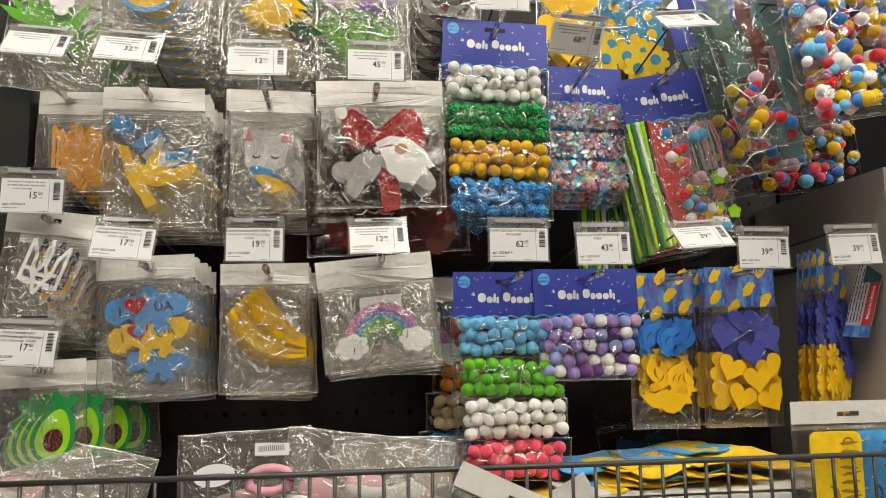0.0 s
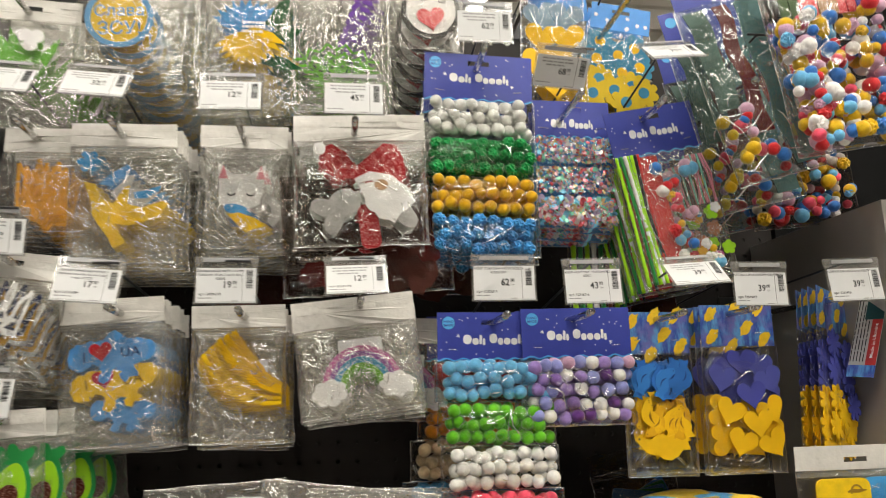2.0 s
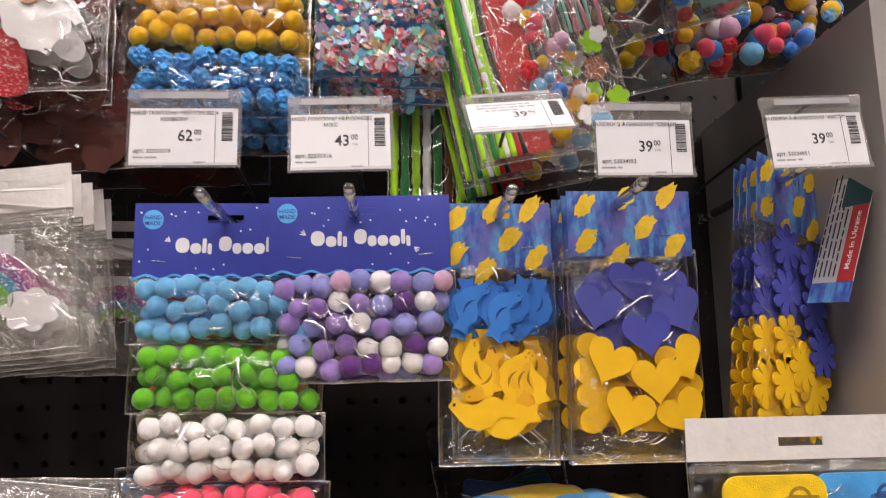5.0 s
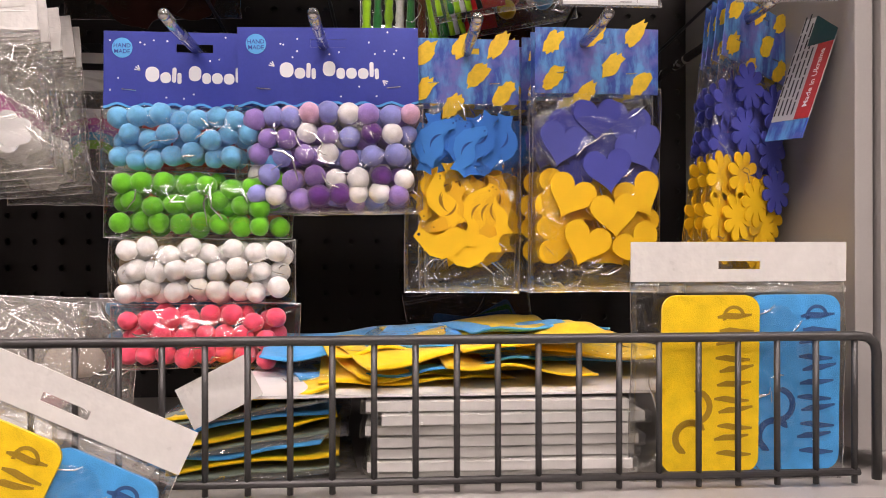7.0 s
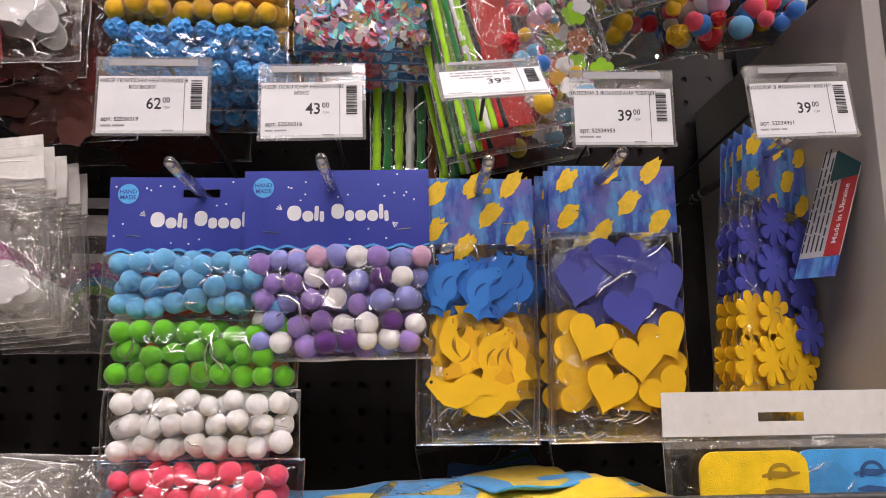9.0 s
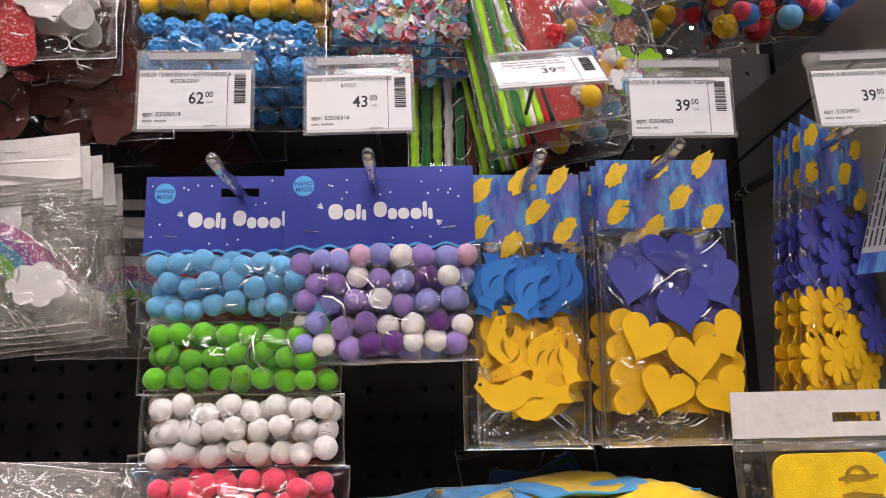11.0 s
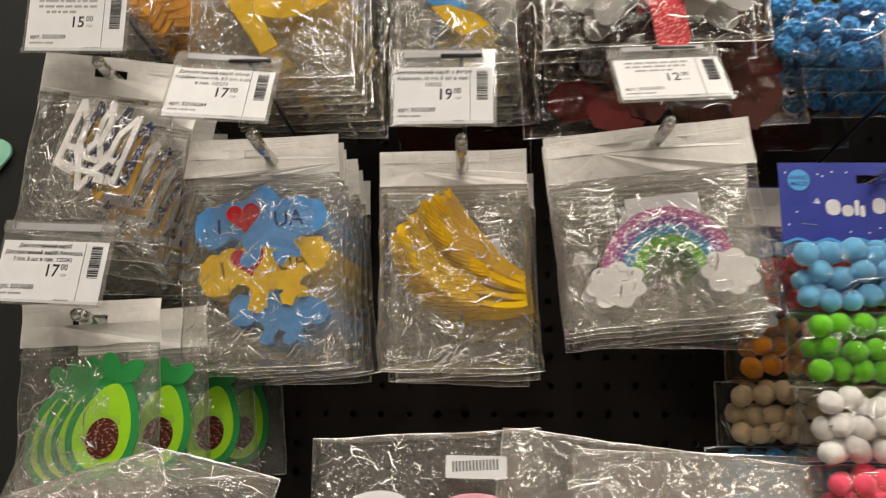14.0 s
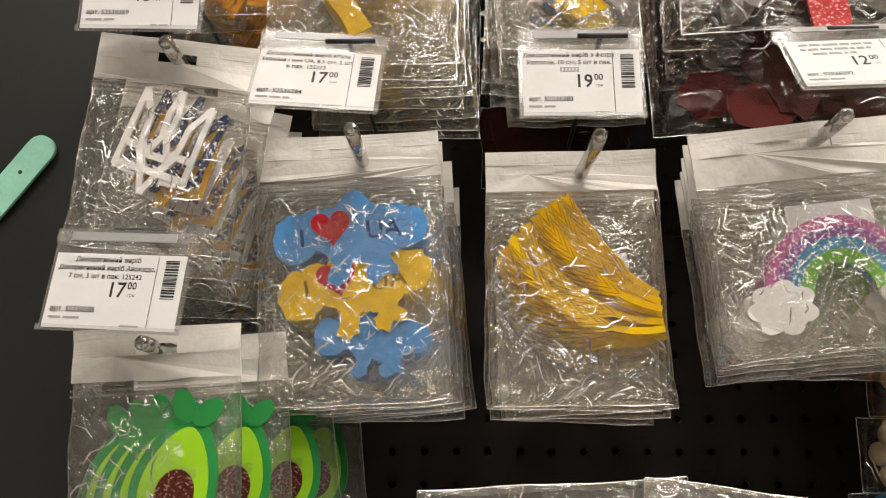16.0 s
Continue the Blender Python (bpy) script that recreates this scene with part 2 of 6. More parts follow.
def box(bm, x0, x1, y0, y1, z0, z1, bevel=0.0):
    r = bmesh.ops.create_cube(bm, size=1.0)
    vs = r["verts"]
    for v in vs:
        v.co = Vector((x0 + (v.co.x + 0.5) * (x1 - x0), y0 + (v.co.y + 0.5) * (y1 - y0), z0 + (v.co.z + 0.5) * (z1 - z0)))
    if bevel:
        es = list({e for v in vs for e in v.link_edges})
        bmesh.ops.bevel(bm, geom=es, offset=bevel, segments=2, affect="EDGES", profile=0.6)
    return vs


def boxes(*rows, bevel=0.0):
    bm = bmesh.new()
    for r in rows:
        box(bm, *r, bevel=bevel)
    return bm


def tube(bm, points, radius, sides=8, caps=True):
    """A round rod along points."""
    rings = []
    pts = [Vector(p) for p in points]
    for i, p in enumerate(pts):
        d = (pts[min(i + 1, len(pts) - 1)] - pts[max(i - 1, 0)]).normalized()
        ref = Vector((0, 0, 1)) if abs(d.z) < 0.9 else Vector((1, 0, 0))
        a = d.cross(ref).normalized()
        b = d.cross(a).normalized()
        r = radius[i] if isinstance(radius, (list, tuple)) else radius
        rings.append([bm.verts.new(p + r * (math.cos(2 * math.pi * k / sides) * a + math.sin(2 * math.pi * k / sides) * b)) for k in range(sides)])
    for q, r in zip(rings, rings[1:]):
        for k in range(sides):
            bm.faces.new((q[k], q[(k + 1) % sides], r[(k + 1) % sides], r[k]))
    if caps:
        bm.faces.new(rings[0][::-1])
        bm.faces.new(rings[-1])
    return bm


def slab(bm, outline, thick, y=0.0, bend=None):
    """A flat shape of some thickness from an outline in x, z; its front lies at y - thick."""
    pts = list(outline)
    area = sum(a[0] * b[1] - b[0] * a[1] for a, b in zip(pts, pts[1:] + pts[:1]))
    if area < 0:
        pts.reverse()
    front = [bm.verts.new((x, y - thick, z)) for x, z in pts]
    back = [bm.verts.new((x, y, z)) for x, z in pts]
    n = len(pts)
    bm.faces.new(front)
    bm.faces.new(back[::-1])
    for k in range(n):
        bm.faces.new((front[k], back[k], back[(k + 1) % n], front[(k + 1) % n]))
    return bm


def one(outline, thick, y=0.0):
    return slab(bmesh.new(), outline, thick, y)


def moved(outline, x=0.0, z=0.0, turn=0.0, scale=1.0):
    c, s = math.cos(radians(turn)), math.sin(radians(turn))
    return [(x + scale * (px * c - pz * s), z + scale * (px * s + pz * c)) for px, pz in outline]


def disc(r, n=28, squash=1.0):
    return [(r * math.cos(2 * math.pi * k / n), squash * r * math.sin(2 * math.pi * k / n)) for k in range(n)]


def heart(w, n=36):
    pts = []
    for k in range(n):
        a = 2 * math.pi * k / n
        pts.append((w / 32 * 16 * math.sin(a) ** 3, w / 32 * (13 * math.cos(a) - 5 * math.cos(2 * a) - 2 * math.cos(3 * a) - math.cos(4 * a))))
    return pts


def flower(r, petals=6, n=72, deep=0.42):
    """Round-tipped petals round a centre."""
    pts = []
    for k in range(n):
        a = 2 * math.pi * k / n
        off = 2 * abs((petals * k / n) % 1.0 - 0.5)
        pts.append((r * (1 - deep + deep * math.sqrt(max(0.0, 1 - (1 - off) ** 2))) * math.cos(a), r * (1 - deep + deep * math.sqrt(max(0.0, 1 - (1 - off) ** 2))) * math.sin(a)))
    return pts


def rounded(w, h, r, n=5):
    pts = []
    for cx, cz, a0 in ((w / 2 - r, h / 2 - r, 0), (-w / 2 + r, h / 2 - r, 90), (-w / 2 + r, -h / 2 + r, 180), (w / 2 - r, -h / 2 + r, 270)):
        pts += [(cx + r * math.cos(radians(a0 + 90 * k / n)), cz + r * math.sin(radians(a0 + 90 * k / n))) for k in range(n + 1)]
    return pts


def band(points, widths):
    """The outline of a strip along points, as wide as widths say."""
    left, right = [], []
    for i, p in enumerate(points):
        a, b = points[max(i - 1, 0)], points[min(i + 1, len(points) - 1)]
        dx, dz = b[0] - a[0], b[1] - a[1]
        l = math.hypot(dx, dz) or 1
        w = widths[i] if isinstance(widths, (list, tuple)) else widths
        left.append((p[0] - dz / l * w / 2, p[1] + dx / l * w / 2))
        right.append((p[0] + dz / l * w / 2, p[1] - dx / l * w / 2))
    return left + right[::-1]


def arc(r, a0, a1, n=24, x=0.0, z=0.0):
    return [(x + r * math.cos(radians(a0 + (a1 - a0) * k / n)), z + r * math.sin(radians(a0 + (a1 - a0) * k / n))) for k in range(n + 1)]


TEXT = {}


def lettering(text, size, align="CENTER"):
    """A flat mesh of words in the built-in font, in the plane x, z, facing -y."""
    key = (text, size, align)
    if key not in TEXT:
        c = bpy.data.curves.new("lettering", "FONT")
        c.body, c.size, c.align_x, c.resolution_u = text, size, align, 2
        c.offset = size * 0.014
        ob = new("lettering_tmp", c)
        mesh = bpy.data.meshes.new_from_object(ob.evaluated_get(bpy.context.evaluated_depsgraph_get()))
        bpy.data.objects.remove(ob)
        mesh.transform(Matrix.Rotation(math.pi / 2, 4, "X"))
        mesh.materials.clear()
        TEXT[key] = mesh
    return TEXT[key].copy()


def words(name, text, size, x, y, z, material, parent, align="CENTER", stretch=1.0, turn=0.0):
    mesh = lettering(text, size, align)
    mesh.transform(pose(x, y, z, 0, turn, 0) @ Matrix.Diagonal((stretch, 1, 1, 1)))
    return finish(name, mesh, material, parent)


def pillow(w, h, puff, crinkle, seed, nx=22, nz=26, top=0.0, foot=0.0, freq=55.0):
    """A closed bag of film: a front and a back sheet that meet at the edges. It hangs down from z = top."""
    bm = bmesh.new()
    GRID[:] = [nx, nz, w, h, seed]
    rng = random.Random(seed)
    ox, oz = rng.uniform(-9, 9), rng.uniform(-9, 9)
    sheets = []
    for side in (-1, 1):
        rows = []
        for j in range(nz + 1):
            row = []
            for i in range(nx + 1):
                u, v = i / nx, j / nz
                edge = i in (0, nx) or j in (0, nz)
                if edge and side == 1:
                    row.append(sheets[0][j][i])
                    continue
                x, z = (u - 0.5) * w, top - v * h
                fat = (math.sin(math.pi * u) ** 0.5) * (math.sin(math.pi * min(1, v * 1.0)) ** 0.45)
                p = Vector((x * freq + ox, side * 3.1, z * freq + oz))
                fold = abs(noise.noise(p)) * 1.3 + 0.6 * abs(noise.noise(p * 2.3)) - 0.5
                y = side * puff * fat * (0.75 if side == 1 else 1.0) - crinkle * fold * (0.35 if edge else 1.0)
                jag = 0.0 if not edge else 0.0015 * noise.noise(p * 0.8)
                row.append(bm.verts.new((x + jag * (i in (0, nx)), y, z + jag + foot * u * v)))
            rows.append(row)
        sheets.append(rows)
    for side, rows in zip((0, 1), sheets):
        for j in range(nz):
            for i in range(nx):
                q = (rows[j][i], rows[j + 1][i], rows[j + 1][i + 1], rows[j][i + 1])
                try:
                    bm.faces.new(q if side == 0 else q[::-1])
                except ValueError:
                    pass
    return bm


def header_card(w, top, low, slot=(0.024, 0.005), slot_z=0.0, thick=0.0008, wave=0.0, y=0.0):
    """A header with a real hanging slot through it; wave scallops its lower edge."""
    bm = bmesh.new()
    sw, sh = slot[0] / 2, slot[1] / 2
    xs = [-w / 2, -sw, sw, w / 2]
    zs = [top, slot_z + sh, slot_z - sh]
    n = 24
    for x0, x1, z0, z1 in ((xs[0], xs[3], zs[1], zs[0]), (xs[0], xs[1], zs[2], zs[1]), (xs[2], xs[3], zs[2], zs[1])):
        slab(bm, [(x0, z0), (x1, z0), (x1, z1), (x0, z1)], thick, y)
    edge = [(-w / 2 + w * k / n, low - wave * 0.5 * (1 + math.cos(2 * math.pi * 6.5 * k / n))) for k in range(n + 1)]
    slab(bm, [(w / 2, zs[2]), (-w / 2, zs[2])] + edge, thick, y)
    bmesh.ops.remove_doubles(bm, verts=bm.verts, dist=1e-5)
    return bm


# ---------------- structure ----------------
structure("floor", boxes((-4, 4, -5, 5, -0.1, 0.0)), surface("floor_tile", (0.55, 0.53, 0.5), rough=0.35, vary=0.06, scale=3.0), "pale smooth shop floor", "floor")
# unseen walls, darkened like facing shelves so the film reflects less light
aisle_dark_tone = surface("aisle_dark_tone", (0.20, 0.18, 0.165), rough=0.7, vary=0.04, scale=2.0, bump=0.05)
structure("wall_north", boxes((-4, 4, 5.0, 5.15, 0, 3.4)), aisle_dark_tone, "unseen shop wall, dark in place of the shelves opposite", "wall")
structure("wall_south", boxes((-4, 4, -5.15, -5.0, 0, 3.4)), aisle_dark_tone, "unseen shop wall, dark in place of the shelves opposite", "wall")
structure("wall_east", boxes((4.0, 4.15, -5.15, 5.15, 0, 3.4)), aisle_dark_tone, "unseen shop wall, dark in place of the shelves opposite", "wall")
structure("wall_west", boxes((-4.15, -4.0, -5.15, 5.15, 0, 3.4)), aisle_dark_tone, "unseen shop wall, dark in place of the shelves opposite", "wall")
ceiling_paint = surface("ceiling_slats", (0.66, 0.63, 0.57), rough=0.6, vary=0.05, scale=4.0)
bm = boxes((-4.15, 4.15, -5.15, 5.15, 3.44, 3.5))
for k in range(41):
    box(bm, -4.0, 4.0, -5.0 + 0.25 * k, -5.0 + 0.25 * k + 0.215, 3.40, 3.44)
structure("ceiling", bm, ceiling_paint, "pale slatted suspended ceiling", "ceiling")

# linear lamps are made up, out of view, to give the shop its general light
GLOW = lamp_glow("lamp_diffuser", (1.0, 0.91, 0.85), LAMP)
LAMP_BODY = surface("lamp_body", (0.7, 0.7, 0.7), rough=0.4)
first_lamp = None
for x in (-0.75, 0.45, 1.65, 2.85):
    for y in (-2.55, 2.4):
        if first_lamp is None:
            first_lamp = thing("added_ceiling_lamp", "unseen long linear lamp, added under the ceiling", "lamp", "shop ceiling lamps", pose(x, y, 3.37))
            part("housing", boxes((-0.05, 0.05, -2.2, 2.2, -0.02, 0.03)), LAMP_BODY, first_lamp)
            part("diffuser", boxes((-0.033, 0.033, -2.18, 2.18, -0.035, -0.021)), GLOW, first_lamp, "glowing white diffuser")
        else:
            copy_thing(first_lamp, pose(x, y, 3.37))

# unseen downlights over the aisle, added for light and film glints, turned towards the shelving
SPOT_GLOW = lamp_glow("spot_lens", (1.0, 0.90, 0.84), SPOT)
first_spot = None
for y in (-1.0, -1.75, -2.9):
    for k in range(5):
        m = pose(-1.45 + 0.72 * k + 0.2 * math.sin(3 * y), y, 3.20, 30, 0, 6 * math.sin(5 * k + y))
        if first_spot is None:
            first_spot = thing("added_downlight", "unseen round downlight, added under the ceiling to light the shelving", "lamp", "shop downlights", m)
            bm = tube(bmesh.new(), [(0, 0, 0.14), (0, 0, 0.13), (0, 0, 0.0), (0, 0, -0.012)], [0.09, 0.155, 0.160, 0.165], 24)
            part("housing", bm, LAMP_BODY, first_spot)
            part("lens", tube(bmesh.new(), [(0, 0, -0.013), (0, 0, -0.018)], 0.150, 24), SPOT_GLOW, first_spot, "glowing round lens")
            part("arm", tube(bmesh.new(), [(0, 0.0, 0.13), (0, 0.09, 0.28)], 0.012, 8), LAMP_BODY, first_spot)
        else:
            copy_thing(first_spot, m)

# the pegboard, with its holes
PITCH, HOLE = 0.025, 0.0031


def pegboard(x_from, x_to, z_from, z_to, thick):
    """Cells of one pitch, each with a round hole through it. Columns and rows are counted from x = 0, z = 1.25."""
    verts, faces, index = [], [], {}

    def vert(x, y, z):
        key = (round(x, 5), round(y, 5), round(z, 5))
        if key not in index:
            index[key] = len(verts)
            verts.append(key)
        return index[key]

    for c in range(x_from, x_to):
        for r in range(z_from, z_to):
            cx, cz, h = c * PITCH, 1.25 + r * PITCH, PITCH / 2
            ring = [(cx + HOLE * math.cos(math.pi * k / 4), cz + HOLE * math.sin(math.pi * k / 4)) for k in range(8)]
            rim = [(cx + h * a, cz + h * b) for a, b in ((1, 0), (1, 1), (0, 1), (-1, 1), (-1, 0), (-1, -1), (0, -1), (1, -1))]
            for k in range(8):
                q = (k + 1) % 8
                faces.append([vert(ring[k][0], 0, ring[k][1]), vert(ring[q][0], 0, ring[q][1]), vert(rim[q][0], 0, rim[q][1]), vert(rim[k][0], 0, rim[k][1])])
                faces.append([vert(rim[k][0], thick, rim[k][1]), vert(rim[q][0], thick, rim[q][1]), vert(ring[q][0], thick, ring[q][1]), vert(ring[k][0], thick, ring[k][1])])
                faces.append([vert(ring[k][0], 0, ring[k][1]), vert(ring[k][0], thick, ring[k][1]), vert(ring[q][0], thick, ring[q][1]), vert(ring[q][0], 0, ring[q][1])])
    mesh = bpy.data.meshes.new("pegboard")
    mesh.from_pydata(verts, [], faces)
    mesh.validate()
    return mesh


board = finish("pegboard", pegboard(-28, 16, -3, 27, 0.003), BLACK)
tagged(board, "black pegboard with rows of round holes", "pegboard", kind="structure")
structure("pegboard_backing", boxes((-0.71, 0.415, 0.03, 0.036, 0.1, 1.66)), BLACK, "black sheet behind the pegboard", "panel")
# added sheet: its near-black colour stands in for the dark gap past the pegboard
structure("dark_gap_panel", boxes((0.4155, 0.655, 0.02, 0.05, 0.1, 2.3)), surface("dark_gap_black", (0.006, 0.006, 0.0065), rough=0.7, spec=0.1, vary=0.2, scale=8.0, bump=0.05), "near-black panel added in place of the unlit gap beyond the pegboard", "panel")
structure("pegboard_upright", boxes((-0.345, -0.315, 0.004, 0.04, 1.66, 2.1), (0.655, 0.69, -0.01, 0.05, 0, 2.1)), BLACK, "black steel uprights of the shelving", "shelving frame")
structure("side_panel_left", boxes((-1.6, -0.617, -0.2, 0.05, 0.0, 2.3), bevel=0.001), GREY_DARK, "dark grey clad column beside the pegboard", "column")
for k, (x0, x1, zt) in enumerate(((0.357, 0.369, 1.588), (0.3715, 0.3835, 1.588))):
    structure("side_panel_%d" % (k + 1), boxes((x0, x1, -0.282 - 0.004 * k, -0.004, 1.19, zt), bevel=0.0008), WHITE_BOARD, "white laminated divider board", "panel")
structure("side_panel_3", boxes((0.387, 0.399, -0.30, -0.004, 1.19, 1.50), bevel=0.0008), WHITE_BOARD, "white laminated divider board, a little lower", "panel")
structure("shelf", boxes((-0.72, 0.66, -0.33, -0.002, 1.150, 1.176), bevel=0.002), WHITE_BOARD, "white shelf board with a rounded lip", "shelf")
structure("lower_cabinet", boxes((-0.72, 0.66, -0.31, -0.002, 0.0, 1.149)), GREY_DARK, "closed dark base under the shelf", "shelving base")


# ---------------- wire basket ----------------
def wire_basket():
    e = thing("wire_basket", "grey welded wire basket front standing on the shelf", "basket", m=pose(0, 0, 0))
    y, x0, x1 = -0.308, -0.64, 0.342
    bm = tube(bmesh.new(), [(x0, y, 1.2655), (x0 + 0.3, y, 1.2650), (0.0, y, 1.2652), (x1, y, 1.2655), (x1 + 0.0065, y, 1.2645), (x1 + 0.0105, y, 1.2610), (x1 + 0.0120, y, 1.2550), (x1 + 0.0120, y, 1.1800)], 0.0029, 10)
    part("top_rail", bm, WIRE, e, smooth=True)
    bm = tube(bmesh.new(), [(x0, y, 1.1845), (-0.1, y, 1.1843), (x1 + 0.001, y, 1.1845)], 0.0024, 8)
    part("bottom_rail", bm, WIRE, e, smooth=True)
    bm = bmesh.new()
    tube(bm, [(0, 0, 1.178), (0, 0, 1.2655)], 0.0019, 8)
    first = part("wire", bm, WIRE, e, smooth=True)
    n = 41
    for k in range(n):
        ob = first if k == 0 else new("wire", first.data)
        ob.parent = e
        ob.location = (0.3402 - 0.02375 * k, y, 0)
    return e


wire_basket()


# ---------------- hooks and price tags ----------------
def hook(x, z, tip=-0.264, tag_z=None, bend=0.0):
    """A chrome product hook with its thin price wire above."""
    e = thing("display_hook", "chrome display hook with a thin dark price wire above it", "hook", "pegboard hooks", pose(x, 0, z))
    bm = bmesh.new()
    tube(bm, [(0, 0.004, 0), (0, -0.02, 0), (bend * 0.5, tip + 0.02, 0.0), (bend, tip, 0.0015)], 0.0038, 14)
    bmesh.ops.create_uvsphere(bm, u_segments=10, v_segments=6, radius=0.0040, matrix=Matrix.Translation((bend, tip, 0.0015)))
    part("rod", bm, CHROME, e, smooth=True)
    part("back_plate", boxes((-0.016, 0.016, -0.004, -0.0005, -0.008, 0.034), bevel=0.001), DARK_STEEL, e)
    if tag_z is not None:
        h = tag_z - z
        bm = bmesh.new()
        tube(bm, [(0.004, -0.003, 0.026), (0.004, -0.05, 0.028), (0, tip - 0.008, h), (0, tip - 0.013, h)], 0.0014, 8)
        tube(bm, [(-0.012, tip - 0.013, h), (0.013, tip - 0.013, h)], 0.0014, 8)
        part("price_wire", bm, DARK_STEEL, e, "thin dark wire", smooth=True)
    return e


def blocks(bm, x0, x1, z, height, y, rng, least=0.003, most=0.009):
    """A line of print too small to read, as plain bars."""
    x = x0
    while x < x1 - least:
        l = min(rng.uniform(least, most), x1 - x)
        slab(bm, [(x, z), (x + l, z), (x + l, z + height), (x, z + height)], 0.0001, y)
        x += l + 0.0011


def price_tag(x, z, price, lines=(), code="", tilt=0.0, turn=0.0, yaw=0.0, w=0.064, y=-0.2785, seed=1):
    """A clear holder with a paper price label; it hangs from the price wire at its top edge. tilt lifts its lower edge to the front."""
    rng = random.Random(seed)
    said = "white paper price label %s in a clear plastic holder" % price if price else "white paper price label in a glaring clear plastic holder"
    e = thing("price_tag", said, "price tag", "price tags on the hooks", pose(x, y, z, 0, 0, yaw) @ pose(0, 0, 0, -tilt, turn, 0))
    h = 0.047
    bm = boxes((-w / 2, w / 2, -0.0012, -0.0004, -h, 0.001), (-w / 2, w / 2, -0.0032, -0.0012, -h - 0.0005, -h + 0.0022))
    box(bm, -w / 2, w / 2, -0.0030, 0.0020, -0.0055, 0.0015, bevel=0.0006)
    part("holder", bm, HOLDER, e, "clear plastic label holder")
    part("rail", boxes((-w / 2 + 0.008, w / 2 - 0.008, -0.0036, -0.0031, -0.0045, -0.0005)), surface("tag_rail_grey", (0.32, 0.32, 0.33), rough=0.3, vary=0.1), e, "grey hinge strip")
    lw, lt, lb = w - 0.004, -0.0105, -h + 0.001
    paper = part("paper_label", boxes((-lw / 2, lw / 2, -0.0020, -0.0016, lb, lt)), PAPER, e)
    front = -0.0021
    if price:
        words("price", price, 0.0100, 0.0055, front - 0.0001, lb + 0.0150, INK, paper, "RIGHT", 0.92)
        words("price_cents", "00", 0.0050, 0.0060, front - 0.0001, lb + 0.0188, INK, paper, "LEFT", 0.9)
        words("currency", "грн", 0.0026, 0.0066, front - 0.0001, lb + 0.0152, INK_GREY, paper, "LEFT", 0.9)
    if code:
        words("article_number", "арт. " + code, 0.0036, -lw / 2 + 0.0025, front - 0.0001, lb + 0.0075, INK, paper, "LEFT")
    bm = bmesh.new()
    if lines:
        for k, line in enumerate(lines):
            tagged(words("product_name", line, 0.0033, -0.006, front - 0.0001, lt - 0.0040 - 0.0040 * k, INK, paper, "CENTER"), kind="stuff")
    else:
        for k in range(3):
            blocks(bm, -lw / 2 + 0.006 + 0.005 * (k == 2), 0.012 - 0.010 * (k == 2), lt - 0.0042 - 0.0036 * k, 0.0015, front, rng, 0.0015, 0.008)
    blocks(bm, -lw / 2 + 0.0025, -lw / 2 + 0.019, lb + 0.0042, 0.0011, front, rng)
    blocks(bm, 0.006, 0.016, lb + 0.0012, 0.0009, front, rng)
    tagged(part("small_print", bm, INK_GREY, paper), kind="stuff")
    bm = bmesh.new()
    slab(bm, [(lw / 2 - 0.0135, lb + 0.0012), (lw / 2 - 0.0132, lb + 0.0012), (lw / 2 - 0.0132, lt - 0.001), (lw / 2 - 0.0135, lt - 0.001)], 0.0001, front)
    zz = lt - 0.0025
    while zz > lb + 0.0145:
        t = rng.choice((0.0003, 0.0005, 0.0009))
        slab(bm, [(lw / 2 - 0.0095, zz - t), (lw / 2 - 0.003, zz - t), (lw / 2 - 0.003, zz), (lw / 2 - 0.0095, zz)], 0.0001, front)
        zz -= t + rng.choice((0.0003, 0.0006))
    tagged(part("barcode", bm, INK, paper, "upright printed bar code"), kind="stuff")
    return e


HOOKS = [
    # x, height of the rod, height of the tag's hinge, tip, bend
    (-0.590, 1.806, 1.902, -0.264, 0.0), (-0.485, 1.862, 1.905, -0.264, 0.0), (-0.357, 1.862, 1.905, -0.264, 0.0), (-0.250, 1.862, 1.905, -0.264, 0.0),
    (-0.142, 1.905, 1.940, -0.264, 0.0), (0.006, 1.915, 1.945, -0.264, 0.0), (0.097, 1.850, 1.945, -0.264, 0.0),
    (-0.572, 1.662, 1.716, -0.266, 0.0), (-0.482, 1.664, 1.715, -0.266, 0.0), (-0.356, 1.668, 1.712, -0.264, 0.0), (-0.234, 1.672, 1.716, -0.262, 0.0),
    (-0.088, 1.766, 1.807, -0.262, 0.0), (0.020, 1.713, 1.760, -0.262, 0.0), (0.118, 1.708, 1.768, -0.262, 0.0),
    (-0.576, 1.522, 1.5720, -0.2500, 0.0), (-0.478, 1.474, 1.5170, -0.2500, 0.0), (-0.352, 1.470, 1.5190, -0.2500, 0.0), (-0.228, 1.480, 1.5220, -0.2500, 0.0),
    (-0.076, 1.462, 1.521, -0.262, 0.0), (0.016, 1.464, 1.518, -0.262, 0.0), (0.120, 1.463, 1.520, -0.262, 0.0), (0.205, 1.468, 1.515, -0.262, 0.0), (0.316, 1.480, 1.519, -0.262, 0.0),
    (-0.576, 1.366, 1.4200, -0.2500, 0.0),
]
for row in HOOKS:
    hook(row[0], row[1], row[3], row[2], row[4])

